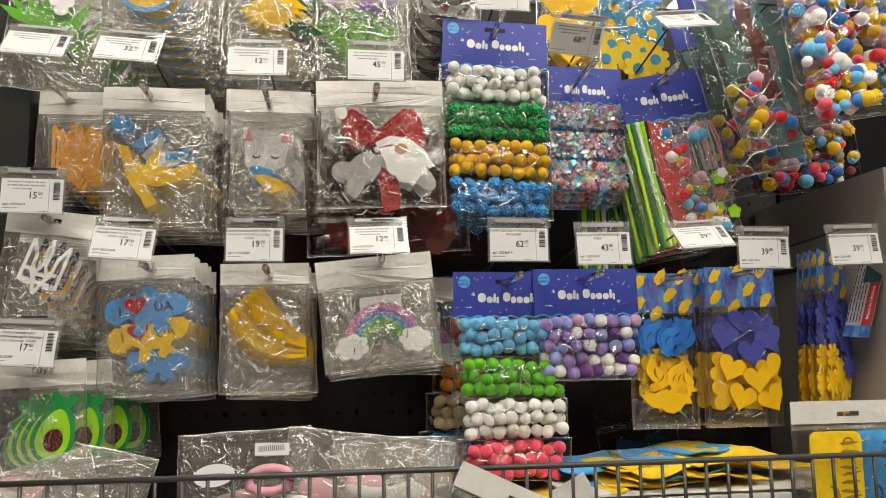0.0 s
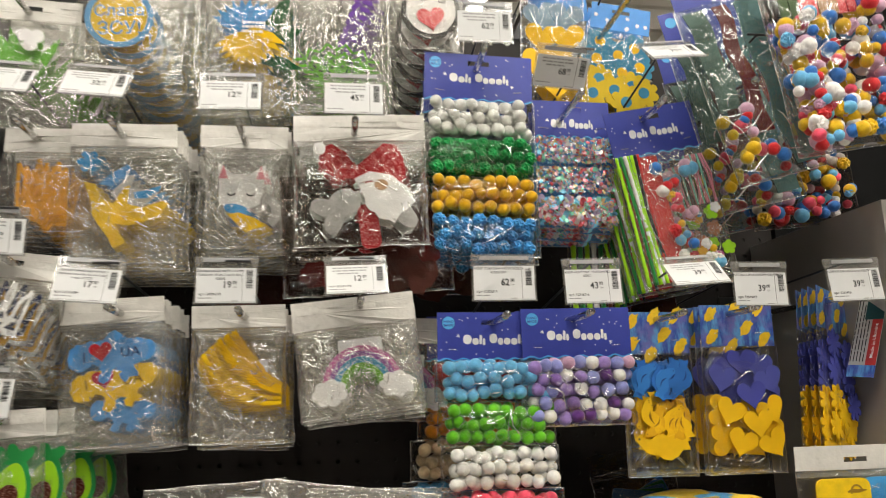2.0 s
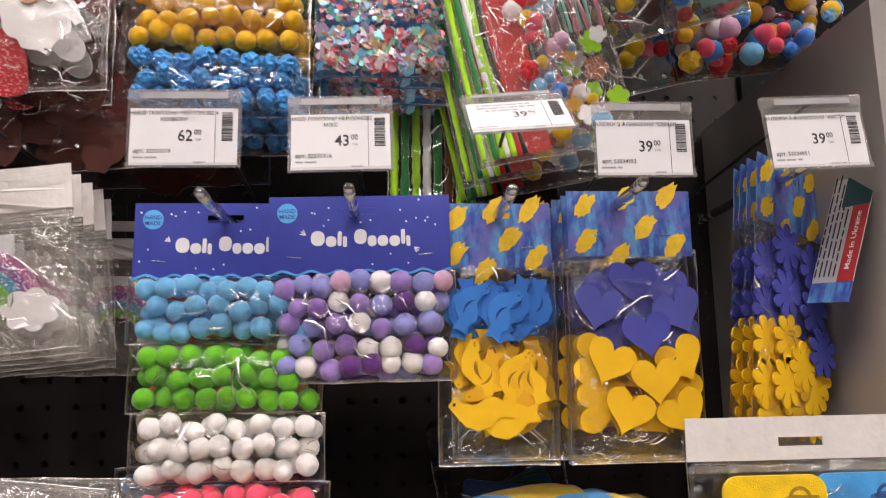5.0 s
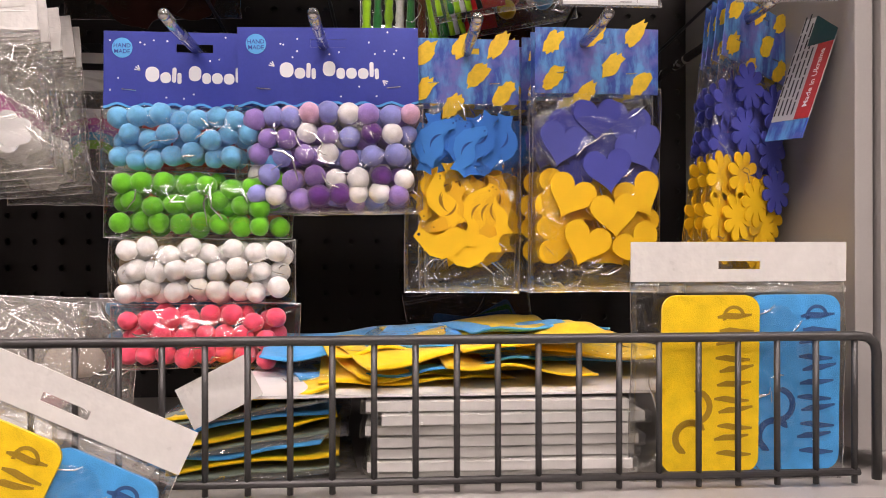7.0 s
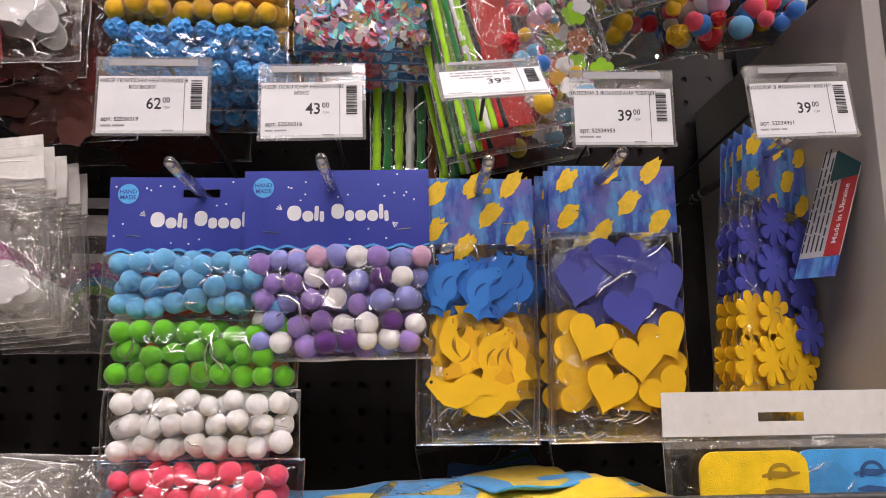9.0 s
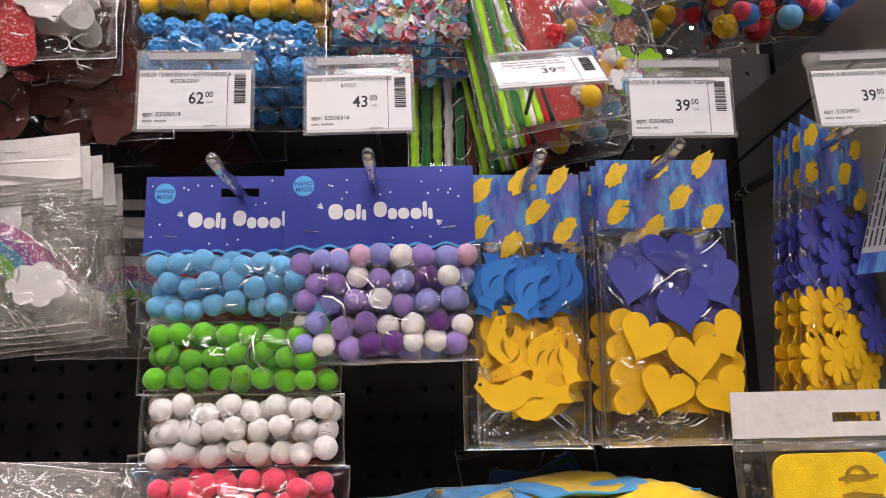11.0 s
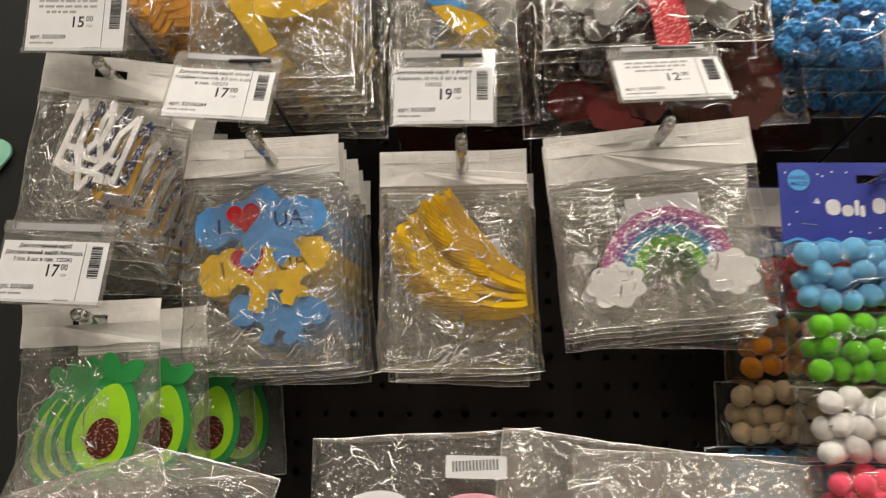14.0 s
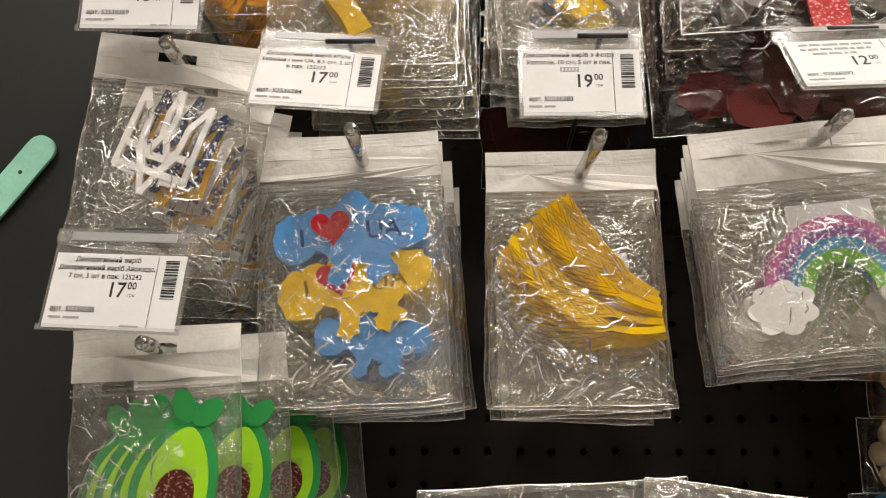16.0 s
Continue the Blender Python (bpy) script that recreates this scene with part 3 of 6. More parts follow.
VYRIB = "Декоративний виріб"
TAGS = [
    dict(x=-0.577, z=1.716, price="", tilt=32, turn=3, seed=1), dict(x=-0.489, z=1.715, price="32", tilt=30, turn=3, seed=2),
    dict(x=-0.361, z=1.712, price="12", tilt=18, turn=-1, seed=3), dict(x=-0.236, z=1.716, price="45", tilt=8, seed=4),
    dict(x=-0.093, z=1.807, price="62", tilt=0, seed=5), dict(x=-0.001, z=1.760, price="68", tilt=-40, turn=4, seed=6), dict(x=0.113, z=1.768, price="79", tilt=45, turn=-6, seed=7),
    dict(x=-0.5855, z=1.572, y=-0.259, price="15", code="52536269", tilt=0, turn=1, seed=8),
    dict(x=-0.491, z=1.5205, y=-0.259, price="17", lines=(VYRIB + " Мапа", "України I love UA, 8,5 см, 2 шт", "в пак. 125233"), code="52536284", tilt=18, turn=4, seed=9),
    dict(x=-0.3625, z=1.5225, y=-0.259, price="19", lines=(VYRIB + " з фетру", "Колосок, 10 см, 5 шт в пак.", "123232"), code="52536283", tilt=4, w=0.062, seed=10),
    dict(x=-0.234, z=1.5225, y=-0.259, price="12", code="52536292", tilt=30, turn=-2, seed=11),
    dict(x=-0.082, z=1.522, price="62", lines=("НАБІР ПОМПОНИ НЕЙЛОНОВІ 4", "КОЛЬОРИ"), code="52536319", tilt=0, seed=12, w=0.068),
    dict(x=0.012, z=1.518, price="43", lines=("НАБІР ПОМПОНИ НЕЙЛОНОВІ", "МІКС"), code="52536316", tilt=4, turn=-1, seed=13),
    dict(x=0.118, z=1.520, price="39", tilt=44, turn=-4, seed=14),
    dict(x=0.201, z=1.515, price="39", lines=('НАЛІПКИ З ФОАМІРАНУ "СЕРЦЯ"',), code="52534953", tilt=0, seed=15),
    dict(x=0.311, z=1.519, price="39", lines=('НАЛІПКИ З ФОАМІРАНУ "КВІТИ"',), code="52534951", tilt=5, turn=-2, seed=16, w=0.066),
    dict(x=-0.579, z=1.4170, y=-0.268, price="17", lines=(VYRIB, VYRIB + " Авокадо,", "7 см, 3 шт в пак. 125242"), code="52536285", tilt=8, turn=3, yaw=-6, seed=17, w=0.068),
]
for row in TAGS:
    price_tag(**row)


# ---------------- packets: common parts ----------------
def stack(first, n, step=0.007, sag=0.0, spread=2.0, shift=0.0, seed=1):
    """Hang n more of a packet behind the first one, each a little turned."""
    rng = random.Random(seed)
    m0 = first.matrix_basis.copy()
    for k in range(1, n + 1):
        m = Matrix.Translation((rng.uniform(-1, 1) * 0.003 + shift * k, step * k, -sag * k)) @ m0 @ pose(0, 0, 0, rng.uniform(-1.5, 1.5), rng.uniform(-spread, spread), rng.uniform(-3, 3))
        copy_thing(first, m)


def zip_packet(name, label, group, m, w, total, seed, cloth=None, head=0.026, puff=0.0105, crinkle=0.0036, freq=60.0):
    """A clear zip bag with a white header strip."""
    e = thing(name, label, "craft packet", group, m)
    bm = header_card(w, 0.010, 0.010 - head, slot=(0.021, 0.0055), slot_z=-0.001)
    rng = random.Random(seed)
    ox = rng.uniform(-5, 5)
    bmesh.ops.subdivide_edges(bm, edges=bm.edges[:], cuts=3, use_grid_fill=True)
    for v in bm.verts:
        v.co.y += 0.0028 * noise.noise(Vector((v.co.x * 38 + ox, 0.3, v.co.z * 60)))
    part("header", bm, cloth if cloth is FILM_SHADED else HEADER, e, "clear film header" if cloth is FILM_SHADED else "white plastic header with a hanging slot")
    part("bag", pillow(w, total - head, puff, crinkle, seed, top=0.010 - head, freq=freq), cloth or FILM, e, "crinkled clear film bag", smooth=True)
    bm = bmesh.new()
    for dz in (0.0, 0.0026):
        tube(bm, [(-w / 2, -0.0012, 0.006 - head - dz), (w / 2, -0.0012, 0.006 - head - dz)], 0.0006, 6)
    part("zip_seam", bm, FILM_MILKY, e, "pressed zip seam")
    return e


def put(e, name, outline, material, y, thick=0.002, label=""):
    return part(name, one(outline, thick, y), material, e, label)


def brand_card(e, w, top, low, dots=24, turn=0.0, badge=True, mark=0.0):
    """The blue printed header: scalloped rim, sprinkled dots, a round badge and a plain white word mark in blobs."""
    card = part("header_card", header_card(w, top, low, slot=(0.026, 0.006), slot_z=0.0, wave=0.0030), CARD_BLUE, e, "blue printed header card with scalloped edge")
    rng = random.Random(int(w * 10000))
    edge = [(-w / 2 + w * k / 40, low - 0.0015 * (1 + math.cos(2 * math.pi * 6.5 * k / 40)) + 0.0008) for k in range(41)]
    part("rim_line", one(band(edge, 0.0016), 0.0002, -0.0009), BADGE_BLUE, card, "lighter blue wavy rim line")
    for k in range(dots):
        x, z = rng.uniform(-w / 2 + 0.004, w / 2 - 0.004), rng.uniform(low + 0.004, top - 0.003)
        if abs(z + 0.020) < 0.010 and abs(x) < w * 0.4 or abs(z) < 0.005 and abs(x) < 0.016:
            continue
        part("dot", one(moved(disc(0.0007, 8), x, z), 0.0002, -0.0009), PRINT_WHITE, card)
    if badge:
        part("badge", one(moved(disc(0.0072, 24), -w / 2 + 0.013, top - 0.012), 0.0002, -0.0009), BADGE_BLUE, card, "round sky-blue badge")
        for k, text in enumerate(("HAND", "MADE")):
            words("badge_word", text, 0.0042, -w / 2 + 0.013, -0.00125, top - 0.0118 - 0.0042 * k, CARD_BLUE, card)
    # plain blobs in place of the word mark
    x = -w * 0.27 + mark
    widths = (6.6, 5.2, 2.0, 2.0, None, 6.0, 4.2, 5.2, 5.2, 2.0, 2.0)
    unit = w * 0.56 / (sum(a or 3.0 for a in widths) + 0.5 * len(widths))
    for k, a in enumerate(widths):
        if a is None:
            x += 3.0 * unit
            continue
        tall = 0.0108 if k in (0, 2, 5, 9) else 0.0078
        zz = -0.0245 + 0.0012 * math.sin(k * 1.7) - (0.002 if k in (1, 8) else 0)
        part("mark", one(moved(rounded(a * unit, tall, min(a * unit, tall) * 0.45, 4), x + a * unit / 2, zz + tall / 2, 3 * math.sin(k * 2.1)), 0.0002, -0.0009), PRINT_WHITE, card)
        x += (a + 0.5) * unit
    for side in (-1, 1):
        for k in range(3):
            a = radians((140 if side < 0 else -40) + 28 * (k - 1))
            cx, cz = side * w * 0.30 + mark, -0.0165 if side < 0 else -0.0265
            part("ray", one(band([(cx, cz), (cx + 0.004 * math.cos(a), cz + 0.004 * math.sin(a))], 0.0008), 0.0002, -0.0009), PRINT_WHITE, card)
    for side in (-1, 1):
        bm = tube(bmesh.new(), [(side * w * 0.36 - 0.005, -0.0011, low + 0.011), (side * w * 0.36 + 0.005, -0.0011, low + 0.011 + 0.001 * side)], 0.0004, 5)
        part("staple", bm, CHROME, card, "thin steel staple")
    return card


BALLS = {}


def pom(r, spiky=False):
    key = (round(r, 5), spiky)
    if key not in BALLS:
        bm = bmesh.new()
        bmesh.ops.create_icosphere(bm, subdivisions=3, radius=r)
        rng = random.Random(5)
        for v in bm.verts:
            if spiky:
                v.co *= rng.choice((0.84, 0.92, 1.04, 1.12))
            else:
                v.co *= 1 + 0.06 * noise.noise(v.co * (2.2 / r)) + 0.03 * noise.noise(v.co * (7 / r))
        mesh = bpy.data.meshes.new("pompom")
        bm.to_mesh(mesh)
        bm.free()
        mesh.materials.append(None)
        mesh.polygons.foreach_set("use_smooth", [not spiky] * len(mesh.polygons))
        BALLS[key] = mesh
    return BALLS[key]


def pompom(e, x, y, z, r, material, rng, spiky=False):
    ob = new("pompom", pom(r, spiky))
    ob.parent = e
    ob.matrix_basis = pose(x, y, z, rng.uniform(0, 360), rng.uniform(0, 360), rng.uniform(0, 360)) @ Matrix.Diagonal((rng.uniform(0.93, 1.05), rng.uniform(0.93, 1.05), rng.uniform(0.93, 1.05), 1))
    ob.material_slots[0].link = "OBJECT"
    ob.material_slots[0].material = material
    return ob


def fill_poms(e, x0, x1, z0, z1, r, materials, rng, spiky=False, y=-0.008, deep=2):
    """Rows of pompoms between two seams, half of them in a second layer behind."""
    rows = max(1, round((z1 - z0) / (r * 1.80)))
    for layer in range(deep):
        for j in range(rows):
            z = z0 + (z1 - z0) * (j + 0.5) / rows
            x = x0 + r + (0.9 * r if (j + layer) % 2 else 0.0) + rng.uniform(-0.2, 0.3) * r
            while x < x1 - r * 0.6:
                q = r * rng.uniform(0.93, 1.06)
                pompom(e, x, y + layer * r * 1.2 + rng.uniform(-1, 1) * 0.34 * r, z + rng.uniform(-1, 1) * 0.42 * r, round(q * 4000) / 4000, rng.choice(materials), rng, spiky)
                x += 2 * r * rng.uniform(0.80, 1.12)


def pom_pack(name, label, group, m, w, card_low, cells, seed, r=0.0076, cell_h=0.0475, bag_w=None, badge=True, deep=2, lean=0.0):
    e = thing(name, label, "pompom packet", group, m)
    brand_card(e, w, 0.0115, card_low, badge=badge)
    bag_w = bag_w or w + 0.006
    rng = random.Random(seed)
    z = card_low
    for k, (mats, spiky) in enumerate(cells):
        sx = lean * k
        top, low = z - 0.001, z - cell_h
        bag = pillow(bag_w, top - low, 0.0215, 0.0018, seed + k, nx=26, nz=14, top=top, freq=34.0)
        bmesh.ops.translate(bag, verts=bag.verts, vec=(sx, 0.003, 0))
        part("bag_pocket", bag, FILM_CRISP, e, "clear film pocket", smooth=True)
        fill_poms(e, sx - w / 2 + 0.005, sx + w / 2 - 0.001, low + 0.003, top - 0.002, r, mats, rng, spiky, y=-0.006, deep=deep)
        z = low
    return e


# ---------------- lower row: pompoms, foam shapes ----------------
LIGHT_BLUE, GREEN, WHITE_P, PINK = (fluffy("pom_" + n, c) for n, c in (("sky", (0.17, 0.49, 0.79)), ("green", (0.14, 0.50, 0.02)), ("white", (0.87, 0.85, 0.84)), ("pink", (0.83, 0.09, 0.16))))
RED_P, ORANGE_P, CREAM_P, TEAL_P = (fluffy("pom_" + n, c) for n, c in (("red", (0.66, 0.03, 0.04)), ("orange", (0.80, 0.30, 0.02)), ("cream", (0.72, 0.55, 0.34)), ("blue", (0.06, 0.27, 0.52))))
LILAC, PLUM, VIOLET, ROSE, PERI = (fluffy("pom_" + n, c) for n, c in (("lilac", (0.36, 0.24, 0.62)), ("plum", (0.13, 0.04, 0.23)), ("violet", (0.24, 0.13, 0.42)), ("rose", (0.66, 0.40, 0.56)), ("periwinkle", (0.30, 0.32, 0.70))))
YELLOW_P, BLUE_P = fluffy("pom_yellow", (0.80, 0.50, 0.02)), fluffy("pom_royal", (0.05, 0.20, 0.62))

e = pom_pack("pompom_packet", "packet of sky-blue, green, white and pink pompoms", "packets of pompoms", pose(-0.0765, -0.187, 1.462, 0, 0.4, 0), 0.128, -0.041,
             [([LIGHT_BLUE], False), ([GREEN], False), ([WHITE_P], False), ([PINK], False)], 11, lean=0.0028)
e = pom_pack("pompom_packet", "packet of red, orange, cream and blue pompoms", "packets of pompoms", pose(-0.079, -0.108, 1.466, 0, 0.0, 1), 0.128, -0.041,
             [([RED_P], False), ([ORANGE_P], False), ([CREAM_P], False), ([TEAL_P], False)], 21, lean=-0.0095)
e = pom_pack("pompom_packet", "packet of mixed purple, lilac and white pompoms", "packets of pompoms", pose(0.0195, -0.193, 1.4655, 0, -0.6, 0), 0.129, -0.043,
             [([LILAC, PLUM, VIOLET, ROSE, PERI, LILAC, PERI, VIOLET, WHITE_P, WHITE_P], False)], 34, cell_h=0.078, r=0.0078)
stack(e, 2, 0.022, seed=3, spread=0.6)

def painted_card():
    """Print of sky, royal and violet brush strokes on card."""
    n = Nodes("card_brush_print")
    sep = n.add("ShaderNodeMapping", Scale=(1.0, 1.0, 0.34), Rotation=(0, radians(35), 0))
    n.link(n.coords(), sep.inputs["Vector"])
    t = n.add("ShaderNodeTexNoise", Scale=75.0, Detail=5.0, Roughness=0.65)
    n.link(sep.outputs[0], t.inputs["Vector"])
    base = n.mix(n.ramp(t.outputs["Fac"], 0.42, 0.58), rgb(0.035, 0.08, 0.36), rgb(0.11, 0.32, 0.64))
    n.link(n.mix(n.ramp(n.noise(48.0, 4.0), 0.48, 0.66), base, rgb(0.15, 0.14, 0.44)), n.bsdf.inputs["Base Color"])
    n.bsdf.inputs["Roughness"].default_value = 0.4
    return n.mat


CARD_PAINT = painted_card()
STROKE = surface("print_yellow", (0.80, 0.52, 0.02), rough=0.45, vary=0.12, scale=200.0, bump=0.0)


def stroke(x, z, size, rng):
    """A ragged slanting dab of print."""
    pts = []
    n = 22
    for k in range(n):
        a = 2 * math.pi * k / n
        q = 1.0 + (0.35 * rng.uniform(-1, 1) if k % 2 else 0.0)
        pts.append((size * 0.95 * math.cos(a) * q, size * 0.52 * math.sin(a) * (1 + 0.2 * rng.uniform(-1, 1))))
    return moved(pts, x, z, 52)


def foam_pack(name, label, group, m, w, card_low, total, seed, dabs):
    e = thing(name, label, "sticker packet", group, m)
    card = part("header_card", header_card(w, 0.009, card_low, slot=(0.022, 0.0045)), CARD_PAINT, e, "blue card with yellow brush dabs")
    rng = random.Random(seed)
    for x, z in dabs:
        part("dab", one(stroke(x * w, z, 0.0112, rng), 0.0002, -0.0009), STROKE, card)
    for x in (-0.28, 0.28):
        part("staple", tube(bmesh.new(), [(x * w - 0.004, -0.0011, card_low + 0.015), (x * w + 0.004, -0.0011, card_low + 0.0155)], 0.0004, 5), CHROME, card, "thin steel staple")
    bag = pillow(w + 0.004, total + 0.009 + card_low, 0.0075, 0.0012, seed, top=card_low + 0.004, nx=18, nz=26, freq=26.0)
    part("bag", bag, FILM_CRISP, e, "clear glossy film bag", smooth=True)
    return e


FOAM_BLUE, FOAM_NAVY, FOAM_YELLOW, FOAM_ORANGE = foam("foam_blue", (0.03, 0.17, 0.58)), foam("foam_indigo", (0.065, 0.075, 0.38)), foam("foam_yellow", (0.86, 0.52, 0.01)), foam("foam_amber", (0.66, 0.34, 0.01))
DABS = [(-0.36, -0.002), (-0.36, -0.028), (-0.02, 0.004), (0.13, -0.017), (0.31, 0.005), (0.36, -0.031), (-0.1, -0.04)]


def dove(s):
    """A dove seen from the side: beak, round breast, notched tail."""
    half = [(-.50, .03), (-.43, .10), (-.35, .11), (-.27, .05), (-.10, .03), (.06, .10), (.20, .12), (.33, .06), (.50, .10), (.46, -.02), (.50, -.12), (.30, -.10), (.15, -.20), (-.05, -.25), (-.25, -.20), (-.40, -.07)]
    return [(x * s, z * s * 1.35) for x, z in half]


def wing_slot(s):
    return [(x * s, z * s) for x, z in band(arc(0.24, 215, 300, 10, 0.06, 0.12), [0.004, 0.016, 0.028, 0.038, 0.044, 0.044, 0.038, 0.030, 0.020, 0.012, 0.004])]


e = foam_pack("dove_sticker_packet", "packet of blue and yellow foam dove stickers", "packets of foam stickers", pose(0.1185, -0.186, 1.4635, 0, 0.5, 0), 0.081, -0.039, 0.173, 41, DABS)
rng = random.Random(6)
FOAM_AMBER, FOAM_AZURE = foam("foam_deep_yellow", (0.74, 0.40, 0.01)), foam("foam_azure", (0.04, 0.22, 0.66))
# slots are thin dark pieces laid on top; the shade of a cut-out is their colour
SLOT_SHADE_BLUE, SLOT_SHADE_YELLOW = foam("foam_blue_slot_shade", (0.015, 0.07, 0.30)), foam("foam_yellow_slot_shade", (0.34, 0.17, 0.01))
for k in range(58):
    blue = k >= 36
    q = k - 36 if blue else k
    x = rng.uniform(-0.027, 0.027)
    z = rng.uniform(-0.074, -0.064) if blue else -0.136 + 0.036 * ((q * 7) % 36) / 36 + rng.uniform(-0.004, 0.004)
    y = 0.0030 - 0.0014 * (q % 10)
    mat, hole = (rng.choice((FOAM_BLUE, FOAM_AZURE)), SLOT_SHADE_BLUE) if blue else (rng.choice((FOAM_YELLOW, FOAM_YELLOW, FOAM_AMBER)), SLOT_SHADE_YELLOW)
    turn = rng.choice((-1, 1)) * rng.uniform(60, 120)
    bird = put(e, "foam_dove", moved(dove(0.040), x, z, turn), mat, y, 0.0010)
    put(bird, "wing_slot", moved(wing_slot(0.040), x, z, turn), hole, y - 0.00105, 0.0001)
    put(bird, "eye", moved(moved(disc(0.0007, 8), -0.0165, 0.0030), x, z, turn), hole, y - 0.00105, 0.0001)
for x, z, turn in ((0.004, -0.144, 8), (-0.014, -0.138, 2)):
    bird = put(e, "foam_dove", moved(dove(0.046), x, z, turn), FOAM_YELLOW, -0.0110 - 0.0012 * (x < 0), 0.0010)
    put(bird, "eye", moved(moved(disc(0.0012, 10), -0.0190, 0.0030), x, z, turn), INK, -0.0121 - 0.0012 * (x < 0), 0.0002)
stack(e, 2, 0.02, shift=0.011, seed=8, spread=1.0)

FOAM_INDIGO = foam("foam_light_indigo", (0.085, 0.10, 0.42))
e = foam_pack("heart_sticker_packet", "packet of indigo and yellow foam heart stickers", "packets of foam stickers", pose(0.2145, -0.198, 1.4695, 0, 0.4, 0), 0.091, -0.039, 0.178, 42, DABS)
for k, (px, pz, turn, blue, y) in enumerate([(0, -57, 4, 1, 4), (30, -78, 24, 1, 6), (6, -94, 8, 1, 8), (-26, -75, -14, 1, 5), (-17, -60, 24, 1, 3), (21, -60, -14, 1, 3), (-8, -76, 40, 1, 1), (14, -74, -30, 1, 0), (-14, -94, 60, 1, 1), (30, -98, 15, 1, 2),
                                               (-20, -113, -24, 0, 6), (11, -126, 4, 0, 8), (30, -112, 28, 0, 5), (-9, -147, -20, 0, 7), (29, -149, 30, 0, 6), (-31, -112, 80, 0, 3), (-30, -145, 95, 0, 3), (8, -150, 40, 0, 2), (28, -130, -30, 0, 2), (-22, -130, 15, 0, 1), (4, -116, 200, 0, 1)]):
    put(e, "foam_heart", moved(heart(0.0355), px * 0.001, pz * 0.001, turn), (FOAM_NAVY, FOAM_INDIGO)[k % 2] if blue else FOAM_YELLOW, 0.002 - 0.0014 * y, 0.0011)
stack(e, 2, 0.014, shift=-0.001, seed=9, spread=0.8)

e = foam_pack("flower_sticker_packet", "packet of indigo and yellow foam flower stickers, turned sideways", "packets of foam stickers", pose(0.3290, -0.214, 1.4825, 0, 9, 32), 0.081, -0.039, 0.190, 43, DABS)
for k, (px, pz, blue, y) in enumerate([(-14, -55, 1, 6), (17, -63, 1, 7), (-14, -87, 1, 6), (18, -94, 1, 7), (24, -122, 1, 9), (-30, -70, 1, 2), (-30, -100, 1, 2), (2, -74, 1, 2), (2, -102, 1, 3), (28, -80, 1, 1), (-12, -118, 0, 6),
                                         (4, -134, 0, 7), (-31, -122, 0, 3), (-14, -147, 0, 6), (18, -150, 0, 6), (-31, -150, 0, 3), (29, -140, 0, 3), (2, -160, 0, 4), (-22, -134, 0, 2), (14, -124, 0, 2), (-24, -165, 0, 2), (22, -166, 0, 3)]):
    put(e, "foam_flower", moved(flower(0.0172, 8, 80, 0.58), px * 0.001, pz * 0.001, 17 * k), FOAM_NAVY if blue else FOAM_YELLOW, 0.001 - 0.0011 * y, 0.0011)
stack(e, 3, 0.015, shift=0.0006, seed=10, spread=1.0)

# backs of hanging cards, red and white with small print
BOOK_RED, BOOK_TEAL = surface("card_red", (0.42, 0.03, 0.03), rough=0.4), surface("card_teal", (0.01, 0.06, 0.07), rough=0.4)
# white card greyed down: the shade it hangs in is part of the colour
CARD_BACK = surface("card_back_shaded", (0.46, 0.45, 0.46), rough=0.5, vary=0.05)
e = thing("sticker_card", "back of a card with rows of print and a red band", "card", "cards hanging beside the divider", pose(0.3545, -0.240, 1.4670, 0, 19, 0) @ pose(0, 0, 0, 0, 0, -78))
part("sheet", boxes((-0.012, 0.024, -0.0008, 0, -0.066, 0.010)), CARD_BACK, e)
red = part("red_band", boxes((0.0105, 0.0242, -0.0011, -0.0009, -0.066, -0.012)), BOOK_RED, e, "red printed band")
words("band_text", "Made in Ukraine", 0.0062, 0.0190, -0.00125, -0.058, PRINT_WHITE, red, "LEFT", turn=-90)
part("teal_corner", boxes((0.0, 0.0243, -0.0012, -0.0009, -0.0118, 0.0102)), BOOK_TEAL, e, "dark teal printed corner")
part("blue_foot", boxes((-0.012, 0.024, -0.0008, 0, -0.080, -0.0662)), CARD_PAINT, e, "blue painted foot of the card")
bm = bmesh.new()
rng = random.Random(4)
for j in range(5):
    z = -0.062
    while z < 0.006:
        l = rng.uniform(0.004, 0.014)
        x0 = -0.0110 + 0.0042 * j
        slab(bm, [(x0, z), (x0 + 0.0013, z), (x0 + 0.0013, z + l), (x0, z + l)], 0.0001, -0.0009)
        z += l + 0.0016
tagged(part("small_print", bm, INK, e), kind="stuff")

# ---------------- lower row: felt shapes in zip bags ----------------
BLUE_F, YELLOW_F, RED_F, GREY_F = felt("felt_blue", (0.09, 0.30, 0.66)), felt("felt_yellow", (0.82, 0.52, 0.01)), felt("felt_red", (0.52, 0.02, 0.03)), felt("felt_grey", (0.42, 0.41, 0.40))
